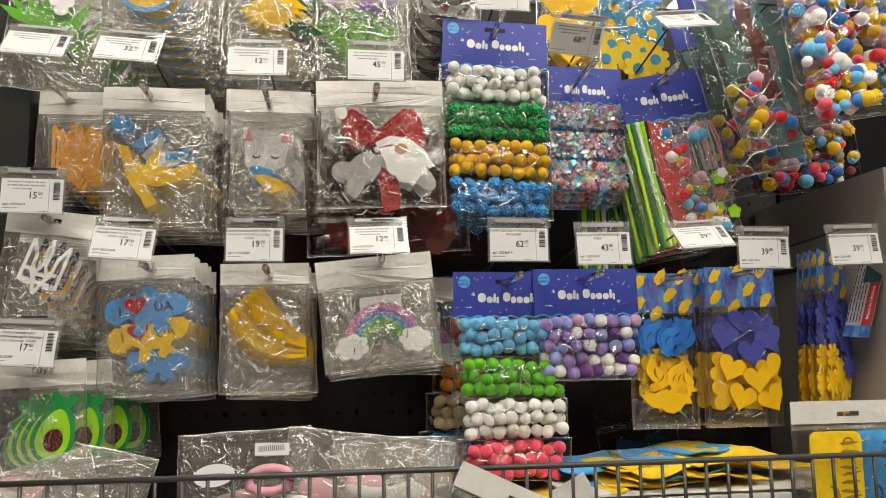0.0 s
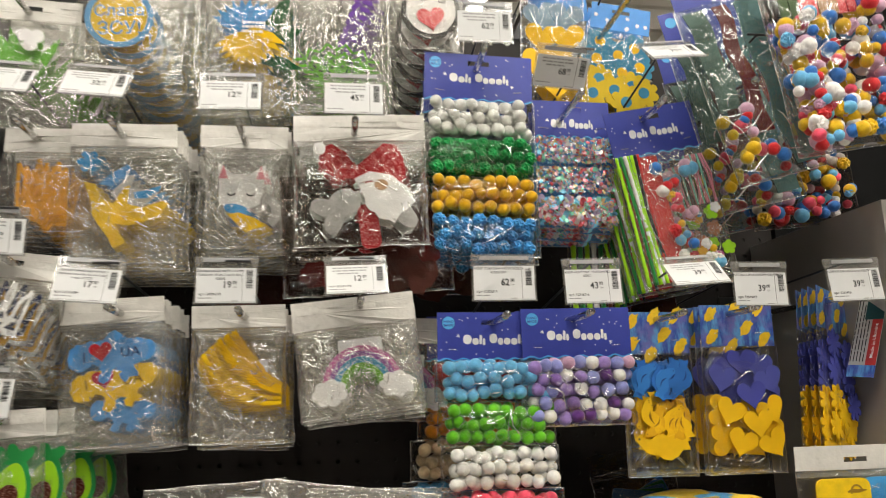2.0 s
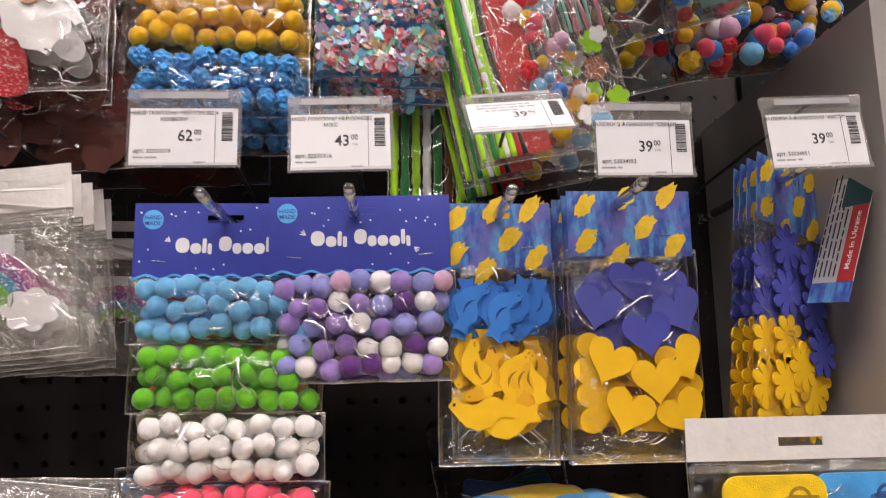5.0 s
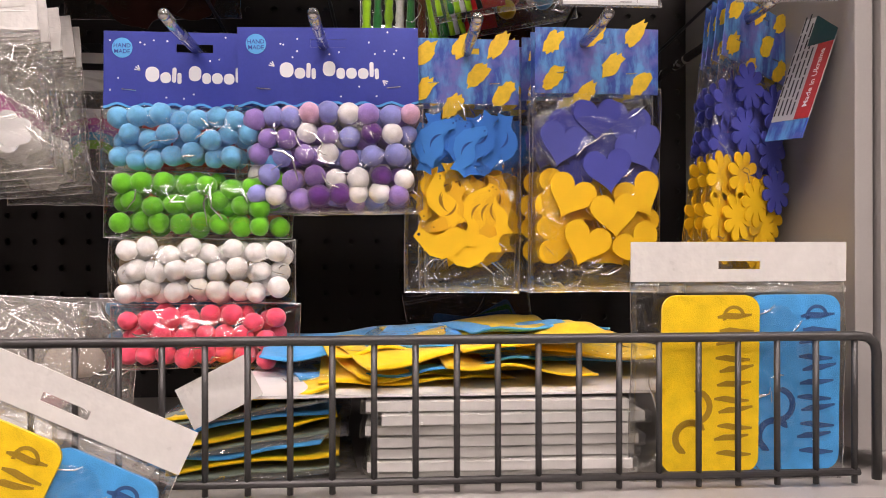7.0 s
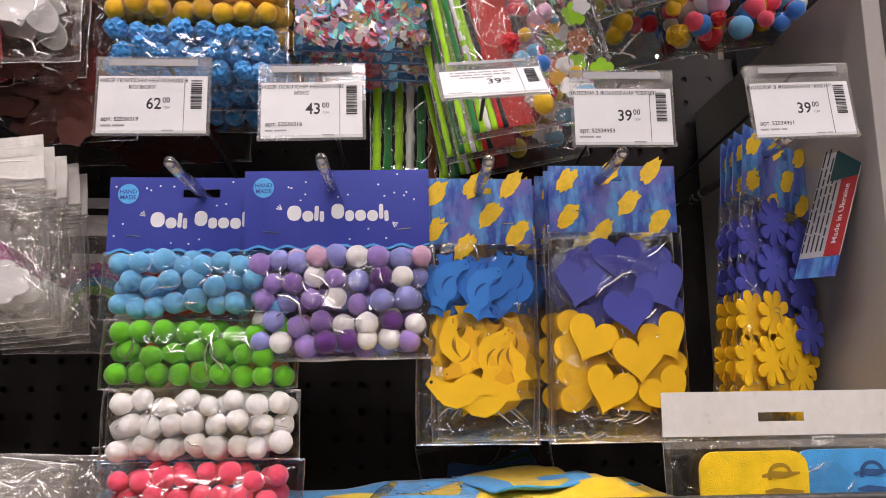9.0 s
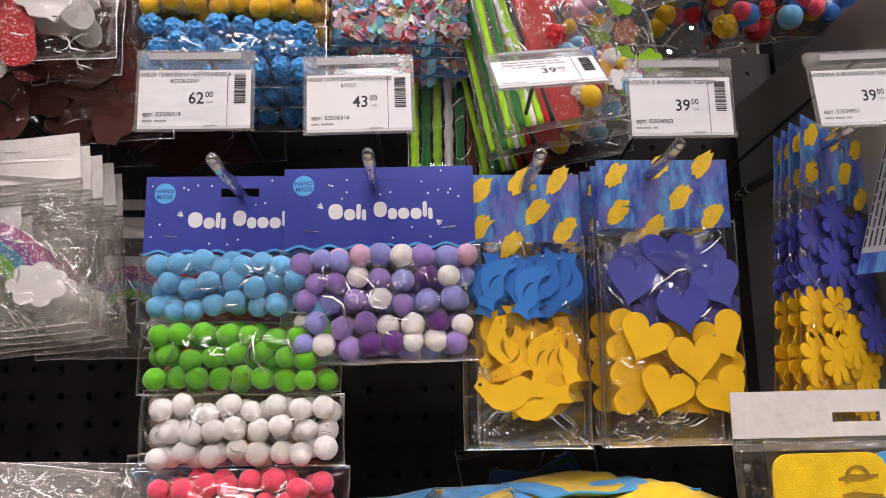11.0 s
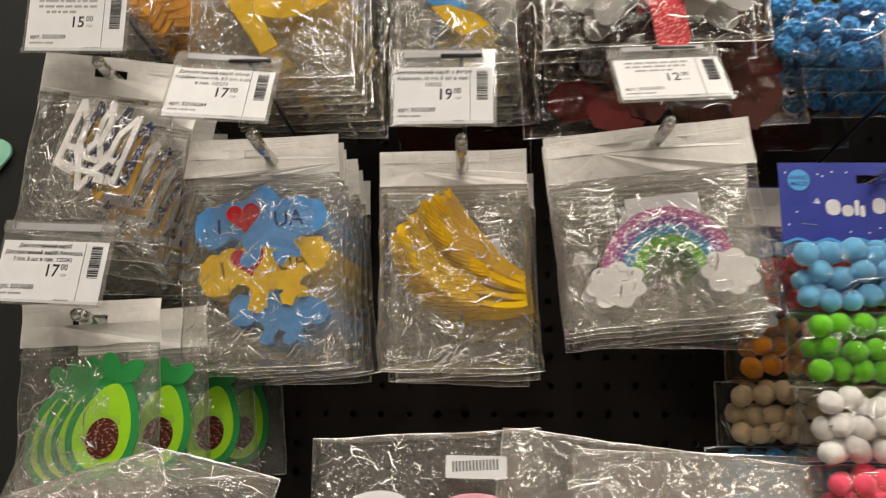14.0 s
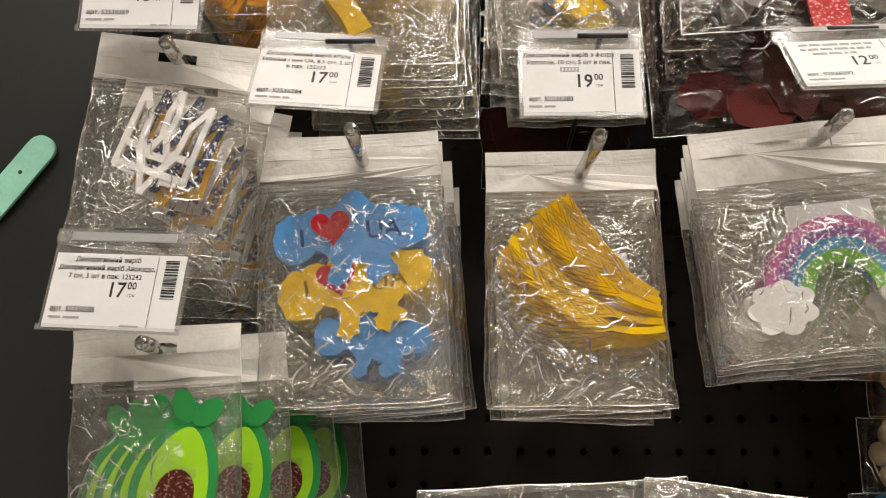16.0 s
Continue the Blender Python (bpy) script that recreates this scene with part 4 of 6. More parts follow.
COUNTRY = [(-.5, .03), (-.47, .13), (-.40, .19), (-.33, .18), (-.25, .22), (-.16, .20), (-.08, .22), (-.03, .30), (.05, .32), (.11, .27), (.17, .20), (.27, .22), (.36, .19), (.45, .17), (.5, .09), (.47, 0), (.42, -.05), (.34, -.06), (.25, -.10),
           (.24, -.14), (.29, -.18), (.27, -.23), (.20, -.22), (.14, -.28), (.09, -.25), (.07, -.19), (.11, -.16), (.05, -.14), (0, -.13), (-.02, -.18), (-.04, -.25), (-.11, -.28), (-.17, -.25), (-.15, -.19), (-.12, -.14), (-.15, -.08), (-.22, -.05), (-.30, -.11), (-.40, -.12), (-.47, -.08)]


def wavy(outline, amount, seed, n=3):
    """Breaks a coarse outline into small lobes, as a cut edge."""
    rng = random.Random(seed)
    out = []
    for a, b in zip(outline, outline[1:] + outline[:1]):
        for k in range(n):
            f = k / n
            out.append((a[0] + (b[0] - a[0]) * f + amount * rng.uniform(-1, 1), a[1] + (b[1] - a[1]) * f + amount * rng.uniform(-1, 1)))
    return out


# darkened felt colours that paint the shade inside cut-out letters and script
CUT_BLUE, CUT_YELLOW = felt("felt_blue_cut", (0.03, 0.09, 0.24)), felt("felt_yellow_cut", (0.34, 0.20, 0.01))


def country_pair(e, dx=0.0, dz=0.0):
    for name, mat, cut, x, z, turn, y, seed in (("felt_map_yellow", YELLOW_F, CUT_YELLOW, 0.003, -0.081, 8, -0.0008, 4), ("felt_map_blue", BLUE_F, CUT_BLUE, 0.010, -0.110, -6, 0.0022, 6), ("felt_map_blue", BLUE_F, CUT_BLUE, 0.001, -0.053, 2, -0.0036, 5)):
        big = [(a * 0.087, b * 0.090) for a, b in wavy(COUNTRY, 0.008, seed)]
        if seed == 6:
            big = moved(big, scale=0.74)
        body = put(e, name, moved(big, x + dx, z + dz, turn), mat, y, 0.0022)
        if seed == 6:
            continue
        put(body, "felt_heart", moved(heart(0.022), x + dx - 0.011, z + dz + 0.008, turn + 5), RED_F, y - 0.0023, 0.0015, "small red felt heart")
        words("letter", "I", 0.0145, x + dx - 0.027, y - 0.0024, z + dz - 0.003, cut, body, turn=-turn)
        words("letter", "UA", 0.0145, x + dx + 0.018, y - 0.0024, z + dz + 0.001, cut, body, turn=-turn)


e = zip_packet("felt_map_packet", "clear bag with blue and yellow felt country maps, red hearts", "packets of felt shapes", pose(-0.4865, -0.200, 1.4800, 0, -3, 1), 0.104, 0.152, 51)
country_pair(e)
stack(e, 6, 0.013, sag=0.0018, shift=0.0022, seed=12, spread=3.0)


def ear_spine(length, start, end, n=40):
    """The bow of an ear: from the stalk at the origin leftwards, then bending upwards."""
    pts, x, z = [(0.0, 0.0)], 0.0, 0.0
    for k in range(n):
        a = radians(start + (end - start) * (k / n) ** 0.95)
        x, z = x + length / n * math.cos(a), z + length / n * math.sin(a)
        pts.append((x, z))
    return pts


def ear(length, start, end, m):
    """One ear cut from a sheet: a stalk, then saw-toothed edges of long grains, and dark slivers painting the shaded
    slits between them.
    """
    spine = ear_spine(length, start, end)
    slits, sides = bmesh.new(), ([], [])
    for j in range(0, 41):
        a, b = spine[max(j - 1, 0)], spine[min(j + 1, 40)]
        dx, dz = b[0] - a[0], b[1] - a[1]
        l = math.hypot(dx, dz)
        u, v = (dx / l, dz / l), (-dz / l, dx / l)
        x, z = spine[j]
        for s, side in zip((1, -1), sides):
            if j < 12:
                side.append((x + s * v[0] * 0.0019, z + s * v[1] * 0.0019))
            elif j % 3 == 0 and j < 40:
                taper = 1.0 - 0.45 * max(0, j - 30) / 10
                base, tip, reach = 0.0015 * taper, 0.0047 * taper, 0.0125
                side.append((x + s * v[0] * base, z + s * v[1] * base))
                side.append((x + s * v[0] * tip * 0.9 + u[0] * reach * 0.6, z + s * v[1] * tip * 0.9 + u[1] * reach * 0.6))
                side.append((x + s * v[0] * tip + u[0] * reach, z + s * v[1] * tip + u[1] * reach))
                slab(slits, band([(x, z), (x + s * v[0] * base * 0.9 + u[0] * 0.004, z + s * v[1] * base * 0.9 + u[1] * 0.004), (x + s * v[0] * tip * 0.8 + u[0] * reach * 0.8, z + s * v[1] * tip * 0.8 + u[1] * reach * 0.8)], [0.0002, 0.0005, 0.0002]), 0.0001, -0.0012)
    a, b = spine[39], spine[40]
    tip = [(b[0] + 5 * (b[0] - a[0]), b[1] + 5 * (b[1] - a[1]))]
    bm = slab(bmesh.new(), sides[0] + tip + sides[1][::-1], 0.0011)
    for q in (bm, slits):
        bmesh.ops.transform(q, matrix=m, verts=q.verts)
    return bm, slits


def wheat(e):
    for k in range(12):
        bm, slits = ear(0.101 - 0.0030 * k, 199 - 4.6 * k, 112 + 0.4 * k, pose(0.0460 - 0.0012 * (k % 2), 0.0050 - 0.0012 * (k * 5 % 12), -0.0990 + 0.0021 * k))
        one_ear = part("felt_ear", bm, (WHEAT_F, WHEAT_AMBER)[k % 2], e)
        tagged(part("slit", slits, WHEAT_SHADE, one_ear), kind="stuff")


WHEAT_AMBER = foam("foam_wheat_amber", (0.80, 0.47, 0.0))
WHEAT_F, WHEAT_SHADE = foam("foam_wheat", (0.88, 0.57, 0.0)), foam("foam_wheat_shadow", (0.40, 0.20, 0.0))
e = zip_packet("felt_wheat_packet", "clear bag with a fan of yellow wheat ears", "packets of felt shapes", pose(-0.358, -0.190, 1.4730, 0, -1, 0), 0.099, 0.146, 52, head=0.024)
put(e, "insert_card", [(-0.012, -0.056), (0.030, -0.05), (0.032, -0.085), (-0.01, -0.092)], PAPER, 0.004, 0.0005, "small white insert card")
wheat(e)
stack(e, 4, 0.012, sag=0.0026, shift=0.002, seed=13, spread=4.0)

# rainbow
RB = [glitter("glitter_pink", (0.62, 0.16, 0.42)), glitter("glitter_purple", (0.34, 0.12, 0.44)), glitter("glitter_blue", (0.08, 0.36, 0.60)), glitter("glitter_green", (0.20, 0.55, 0.05))]
FOAM_WHITE = foam("foam_white", (0.80, 0.79, 0.79))


def cloud(w):
    pts = []
    for k in range(60):
        a = 2 * math.pi * k / 60
        q = 0.92 + 0.26 * abs(math.sin(3.5 * a))
        pts.append((w * 0.43 * q * math.cos(a), w * 0.33 * q * math.sin(a)))
    return pts


e = zip_packet("rainbow_packet", "clear bag with a glitter rainbow and two white clouds", "packets of felt shapes", pose(-0.2355, -0.225, 1.4765, 0, -6.5, 2), 0.130, 0.122, 53, head=0.030, crinkle=0.0028)
put(e, "insert_card", [(-0.02, -0.034), (0.026, -0.034), (0.026, -0.058), (-0.02, -0.058)], PAPER, 0.0015, 0.0005, "small white insert card")
for k, (r0, r1) in enumerate(((0.0415, 0.0355), (0.0355, 0.030), (0.030, 0.0235), (0.0235, 0.0165))):
    put(e, "rainbow_band", arc(r0, 0, 180, 26, 0.001, -0.083) + arc(r1, 180, 0, 26, 0.001, -0.083), RB[k], -0.0004 - 0.0003 * k, 0.0014)
put(e, "cloud", moved(cloud(0.037), -0.034, -0.087, 4), FOAM_WHITE, -0.0032, 0.0016)
put(e, "cloud", moved(cloud(0.037), 0.036, -0.086, -5), FOAM_WHITE, -0.0032, 0.0016)
stack(e, 4, 0.013, sag=0.0028, shift=0.0025, seed=14, spread=2.0)
m = e.matrix_basis.copy()
copy_thing(e, Matrix.Translation((0.062, 0.105, -0.012)) @ m @ pose(0, 0, 0, 0, 7, 0))


# trident emblems
def trident(e, s, mats, y, x=0.0, z=0.0, turn=0.0, thick=0.002):
    """An emblem of three prongs over a small frame, cut from one sheet each strip."""
    paths = [[(0, 0.98), (-0.06, 0.72), (-0.03, 0.45), (-0.16, 0.22), (-0.07, 0.02)], [(0, 0.98), (0.06, 0.72), (0.03, 0.45), (0.16, 0.22), (0.07, 0.02)],
             [(-0.44, 0.90), (-0.45, 0.05), (-0.16, 0.02)], [(0.44, 0.90), (0.45, 0.05), (0.16, 0.02)], [(-0.44, 0.90), (-0.26, 0.62), (-0.24, 0.36), (-0.13, 0.25)], [(0.44, 0.90), (0.26, 0.62), (0.24, 0.36), (0.13, 0.25)],
             [(-0.44, 0.30), (-0.25, 0.30), (-0.14, 0.14), (0.0, -0.16)], [(0.44, 0.30), (0.25, 0.30), (0.14, 0.14), (0.0, -0.16)], [(-0.13, 0.24), (0.13, 0.24)], [(-0.44, 0.08), (0.44, 0.08)]]
    for k, p in enumerate(paths):
        fine = []
        for a, b in zip(p, p[1:]):
            fine += [(a[0] + (b[0] - a[0]) * f / 3, a[1] + (b[1] - a[1]) * f / 3) for f in range(3)]
        fine.append(p[-1])
        put(e, "emblem_strip", moved([(u * s * 0.8, v * s) for u, v in band(fine, 0.074)], x, z, turn), mats, y - 0.0001 * k, thick)


e = zip_packet("trident_packet", "crumpled clear bag with white and navy trident emblems", "packets of felt shapes", pose(-0.5760, -0.232, 1.5235, 0, 5, 4), 0.086, 0.118, 54, crinkle=0.006)
trident(e, 0.052, FOAM_WHITE, -0.0045, -0.004, -0.071, -14)
trident(e, 0.050, glitter("glitter_navy", (0.02, 0.03, 0.10)), -0.0015, 0.002, -0.069, -18)
trident(e, 0.050, FOAM_ORANGE, 0.0015, 0.005, -0.076, -10)
stack(e, 5, 0.022, sag=0.009, shift=0.003, seed=15, spread=6.0)

# avocados
AVO_SKIN, AVO_FLESH, AVO_PIT = foam("foam_leaf_green", (0.02, 0.26, 0.06)), foam("foam_lime", (0.33, 0.66, 0.02)), glitter("glitter_brown", (0.13, 0.03, 0.02), (0.5, 0.3, 0.25))


def pear(w, h):
    pts = []
    for k in range(36):
        a = 2 * math.pi * k / 36
        f = 0.5 + 0.5 * math.sin(a)
        pts.append((w / 2 * math.cos(a) * (1 - 0.42 * f ** 1.5), h / 2 * math.sin(a) + 0.06 * h * f))
    return pts


e = zip_packet("avocado_packet", "clear bag with a fan of green foam avocado halves", "packets of felt shapes", pose(-0.5745, -0.236, 1.3665, 0, -3, 0), 0.084, 0.112, 55, puff=0.013, crinkle=0.003)
for k in range(4):
    x, z, y, turn = 0.014 - 0.010 * k, -0.0640 - 0.002 * k, -0.009 + 0.0032 * k, -17 + 3 * k
    skin = put(e, "avocado", moved(pear(0.047, 0.058), x, z, turn), AVO_SKIN, y, 0.0012, "green foam avocado half")
    put(skin, "flesh", moved(pear(0.037, 0.047), x, z - 0.001, turn), AVO_FLESH, y - 0.0013, 0.0008, "bright lime inner piece")
    put(skin, "pit", moved(disc(0.0092, 20, 1.25), x, z - 0.006, turn), AVO_PIT, y - 0.0022, 0.001, "brown glitter pit")
    for s in (-1, 1):
        put(skin, "leaf", moved(moved(disc(0.0085, 16, 0.62), s * 0.006, 0.034, 90 - 35 * s), x, z, turn), AVO_SKIN, y - 0.0013, 0.0008)
stack(e, 3, 0.040, shift=0.015, sag=0.002, seed=16, spread=9.0)

# ---------------- upper row: felt shapes in zip bags ----------------
FELT_ORANGE = felt("felt_amber", (0.80, 0.36, 0.01))
e = zip_packet("trident_packet", "crinkled clear bag with amber felt trident emblems", "packets of felt shapes", pose(-0.563, -0.212, 1.662, 0, 1, -3), 0.082, 0.112, 61)
for k in range(4):
    trident(e, 0.058, FELT_ORANGE, -0.0035 + 0.0022 * k, 0.002 + 0.003 * k, -0.082 - 0.004 * k, 3 - 4 * k, 0.0018)
stack(e, 4, 0.016, sag=0.003, shift=0.003, seed=22, spread=4.0)

SKY_F = felt("felt_sky", (0.06, 0.34, 0.74))


def swallow(e, y, dx=0.0, dz=0.0, turn=0.0):
    """A flying bird of yellow felt with blue tail feathers."""
    parts = [("felt_body", [(-63, 93), (-43, 98), (-35, 123), (-13, 133), (5, 103), (13, 100), (10, 133), (35, 140), (70, 128), (80, 133), (65, 153), (35, 168), (10, 173), (-10, 168), (0, 188), (10, 203), (-10, 213), (-20, 193), (-35, 173), (-47, 153), (-50, 128)], YELLOW_F, 2),
             ("felt_wing", [(-38, 96), (-22, 80), (8, 60), (14, 68), (2, 86), (-20, 100)], BLUE_F, 1), ("felt_wing", [(20, 112), (40, 108), (66, 99), (60, 110), (40, 122), (22, 122)], SKY_F, 1),
             ("felt_wing", [(-20, 112), (10, 80), (20, 78), (14, 100), (60, 112), (40, 132), (0, 140)], GREY_F, 0)]
    parts = [(n, [(x * 0.0006, -z * 0.0006) for x, z in pts], mat, k) for n, pts, mat, k in parts]
    parts.append(("felt_tuft", moved(flower(0.012, 6, 48, 0.6), -0.034, -0.033), SKY_F, 1))
    for name, pts, mat, k in parts:
        put(e, name, moved(pts, dx, dz, turn), mat, y + 0.002 - 0.0019 * k, 0.0017)


e = zip_packet("felt_bird_packet", "crinkled clear bag with a yellow and blue felt bird", "packets of felt shapes", pose(-0.4795, -0.220, 1.667, 0, -1, 1), 0.108, 0.153, 62, crinkle=0.0055)
swallow(e, -0.001)
stack(e, 7, 0.013, sag=0.0016, shift=0.0022, seed=23, spread=3.0)

CAT_FUR, CAT_PINK = glitter("glitter_silver", (0.72, 0.70, 0.70)), felt("felt_rose", (0.70, 0.24, 0.30))
e = zip_packet("kitten_packet", "crinkled clear bag with a silver kitten cut-out and flag heart", "packets of felt shapes", pose(-0.357, -0.192, 1.678, 0, 0, 2), 0.097, 0.142, 63, crinkle=0.0055)
put(e, "kitten_face", moved([(-0.026, -0.012), (-0.026, 0.010), (-0.028, 0.034), (-0.012, 0.020), (0.006, 0.020), (0.024, 0.032), (0.022, 0.006), (0.018, -0.014), (0.0, -0.022), (-0.016, -0.020)], 0.0, -0.068), CAT_FUR, -0.001, 0.002)
for x in (-0.022, 0.019):
    put(e, "ear_lining", moved([(-0.005, -0.006), (0.0, 0.010), (0.005, -0.006)], x, -0.047), CAT_PINK, -0.0031, 0.0008)
for x in (-0.013, 0.008):
    put(e, "closed_eye", moved(band(arc(0.0045, 200, 340, 8), 0.0015), x, -0.068), INK, -0.0031, 0.0004)
put(e, "blue_cut_out", moved(disc(0.015, 18, 0.4), -0.006, -0.089, -14), SKY_F, -0.003, 0.0015)
put(e, "yellow_cut_out", moved([(-0.026, 0.006), (0.0, -0.020), (0.026, -0.010), (0.014, 0.0), (-0.010, 0.008)], 0.004, -0.099, 0, 0.8), YELLOW_F, -0.0048, 0.0015)
put(e, "grey_tail", moved(band(arc(0.018, -50, 70, 10), 0.010), 0.018, -0.090), GREY_F, 0.001, 0.0015)
stack(e, 7, 0.013, sag=0.0022, shift=0.0018, seed=24, spread=4.0)

HAT = glitter("glitter_red", (0.50, 0.02, 0.03), (0.9, 0.5, 0.5))
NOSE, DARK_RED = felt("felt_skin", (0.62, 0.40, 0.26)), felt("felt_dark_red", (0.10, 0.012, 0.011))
e = zip_packet("gnome_packet", "crinkled clear bag with a red-hatted white-bearded gnome cut-out", "packets of felt shapes", pose(-0.2285, -0.222, 1.6835, 0, -1.5, -1), 0.146, 0.150, 64, head=0.030, crinkle=0.0065, cloth=FILM_CRISP)
put(e, "hat", moved([(-0.052, 0.012), (-0.050, 0.030), (-0.038, 0.036), (-0.022, 0.026), (-0.010, 0.010), (0.004, 0.022), (0.020, 0.036), (0.034, 0.034), (0.042, 0.018), (0.044, -0.004), (0.030, -0.014), (0.0, -0.010), (-0.020, -0.004), (-0.034, -0.010)], 0.006, -0.060), HAT, -0.001, 0.0022)
put(e, "hat_brim", moved(band([(-0.010, -0.006), (0.006, 0.0), (0.026, -0.004), (0.044, -0.018), (0.052, -0.032)], [0.006, 0.010, 0.011, 0.010, 0.006]), 0.004, -0.062), FOAM_WHITE, -0.0035, 0.0018)
put(e, "beard", moved(wavy([(-0.010, 0.014), (0.016, 0.018), (0.040, 0.004), (0.042, -0.014), (0.026, -0.030), (0.010, -0.024), (-0.004, -0.012)], 0.0015, 4, 3), 0.008, -0.085), FOAM_WHITE, -0.0040, 0.0018)
put(e, "nose", moved(disc(0.0075, 18, 0.8), 0.022, -0.073), NOSE, -0.0062, 0.0016)
put(e, "body_cut_out", moved(rounded(0.022, 0.05, 0.008), 0.008, -0.118, 6), HAT, 0.0015, 0.002)
for x, z, t in ((-0.022, -0.088, 30), (-0.040, -0.098, -20), (-0.012, -0.094, 60), (0.048, -0.108, -50), (-0.030, -0.112, 70)):
    put(e, "grey_mitten", moved(disc(0.016, 22, 0.62), x, z, t), GREY_F, -0.003 - 0.0008 * (x > 0) - 0.02 * abs(x) * 0.05, 0.0016)
put(e, "pompom_tip", moved(disc(0.007, 16), -0.045, -0.030), FOAM_WHITE, -0.0036, 0.0016)
stack(e, 4, 0.018, sag=0.0012, shift=0.002, seed=25, spread=3.0)

# ---------------- upper row: pompoms, confetti, craft mix ----------------
WHITE_T, GREEN_T, YELLOW_T, BLUE_T = (fluffy("tinsel_" + n, c, s) for n, c, s in (("white", (0.82, 0.82, 0.80), 0.0), ("green", (0.01, 0.30, 0.07), 0.8), ("yellow", (0.72, 0.42, 0.01), 0.3), ("blue", (0.05, 0.28, 0.62), 0.8)))
e = pom_pack("pompom_packet", "packet of white, tinsel green, yellow and tinsel blue pompoms", "packets of pompoms", pose(-0.0845, -0.196, 1.7735, 0, 1.5, 0), 0.131, -0.046,
             [([WHITE_T], False), ([GREEN_T], True), ([YELLOW_T], False), ([BLUE_T], True)], 71, cell_h=0.0475, lean=0.0015)
stack(e, 2, 0.034, sag=0.004, seed=26, spread=1.5)

SEQUIN = [surface("sequin_" + n, c, rough=0.28, metal=0.35, vary=0.1, bump=0.0) for n, c in (("pink", (0.88, 0.50, 0.60)), ("mint", (0.35, 0.85, 0.66)), ("gold", (0.80, 0.60, 0.35)), ("silver", (0.95, 0.95, 0.95)), ("aqua", (0.25, 0.66, 0.92)), ("red", (0.75, 0.16, 0.20)), ("violet", (0.60, 0.50, 0.75)))]


def confetti(e, x0, x1, z0, z1, n, size, rng, y=-0.005):
    for mat in SEQUIN:
        bm = bmesh.new()
        for k in range(n // len(SEQUIN)):
            s = size * rng.uniform(0.6, 1.4)
            pts = moved(disc(s, 6) if rng.random() < 0.6 else [(a * 0.1 * s / 0.1, b * s) for a, b in flower(1.0, 5, 10)], 0, 0, rng.uniform(0, 90))
            tmp = slab(bmesh.new(), pts, 0.0003)
            m = pose(rng.uniform(x0, x1), y - rng.uniform(0, 0.006), rng.uniform(z0, z1), rng.uniform(-50, 50), 0, rng.uniform(-50, 50))
            bmesh.ops.transform(tmp, matrix=m, verts=tmp.verts)
            mesh = bpy.data.meshes.new("tmp")
            tmp.to_mesh(mesh)
            tmp.free()
            bm.from_mesh(mesh)
            bpy.data.meshes.remove(mesh)
        tagged(part("sequin_mix", bm, mat, e, "loose shiny sequins"), kind="stuff")


e = thing("confetti_packet", "packet of mixed shiny sequins in three pockets, blue card", "craft packet", "packets of confetti", pose(0.0365, -0.170, 1.7295, 0, 0.5, 0))
brand_card(e, 0.098, 0.0105, -0.036, badge=False)
part("backing_card", boxes((-0.050, 0.050, 0.0012, 0.002, -0.152, -0.034)), CARD_SKY, e, "sky-blue backing card")
rng = random.Random(9)
for k in range(3):
    bag = pillow(0.104, 0.0375, 0.009, 0.0022, 90 + k, nx=24, nz=12, top=-0.037 - 0.0385 * k, freq=50.0)
    part("bag_pocket", bag, FILM, e, "clear film pocket", smooth=True)
    confetti(e, -0.047, 0.047, -0.071 - 0.0385 * k, -0.040 - 0.0385 * k, 420, 0.0024 if k < 2 else 0.0045, rng)
stack(e, 4, 0.011, sag=0.0035, shift=0.0012, seed=27, spread=2.0)

STRIP_COLOURS = dict(lime=(0.38, 0.74, 0.02), red=(0.60, 0.02, 0.02), white=(0.78, 0.77, 0.75), black=(0.02, 0.02, 0.02), green=(0.03, 0.22, 0.05), brown=(0.16, 0.05, 0.02), teal=(0.10, 0.30, 0.30))
CHENILLE = {k: fluffy("chenille_" + k, c) for k, c in STRIP_COLOURS.items()}


def chenille(e, pts, colour, r=0.0032):
    """A fuzzy wire stem."""
    rng = random.Random(len(pts) + int(abs(pts[0][0]) * 1e5))
    fine = []
    for a, b in zip(pts, pts[1:]):
        n = max(2, int((Vector(b) - Vector(a)).length / 0.004))
        fine += [tuple(Vector(a).lerp(Vector(b), k / n)) for k in range(n)]
    fine.append(pts[-1])
    part("chenille_stem", tube(bmesh.new(), fine, [r * rng.uniform(0.78, 1.15) for _ in fine], 8), CHENILLE[colour], e, "fuzzy %s stem" % colour, smooth=True)


MIX = [RED_P, YELLOW_P, WHITE_P, PINK, LIGHT_BLUE, BLUE_P, ROSE, GREEN]
e = thing("craft_mix_packet", "packet of fuzzy stems, coloured pompoms and buttons under a blue card", "craft packet", "mixed craft packets", pose(0.1265, -0.197, 1.7125, 0, -11, 0))
brand_card(e, 0.116, 0.012, -0.046, badge=False)
bag = pillow(0.122, 0.165, 0.016, 0.003, 81, nx=24, nz=28, top=-0.044, freq=34.0)
part("bag", bag, FILM, e, "puffed clear film bag", smooth=True)
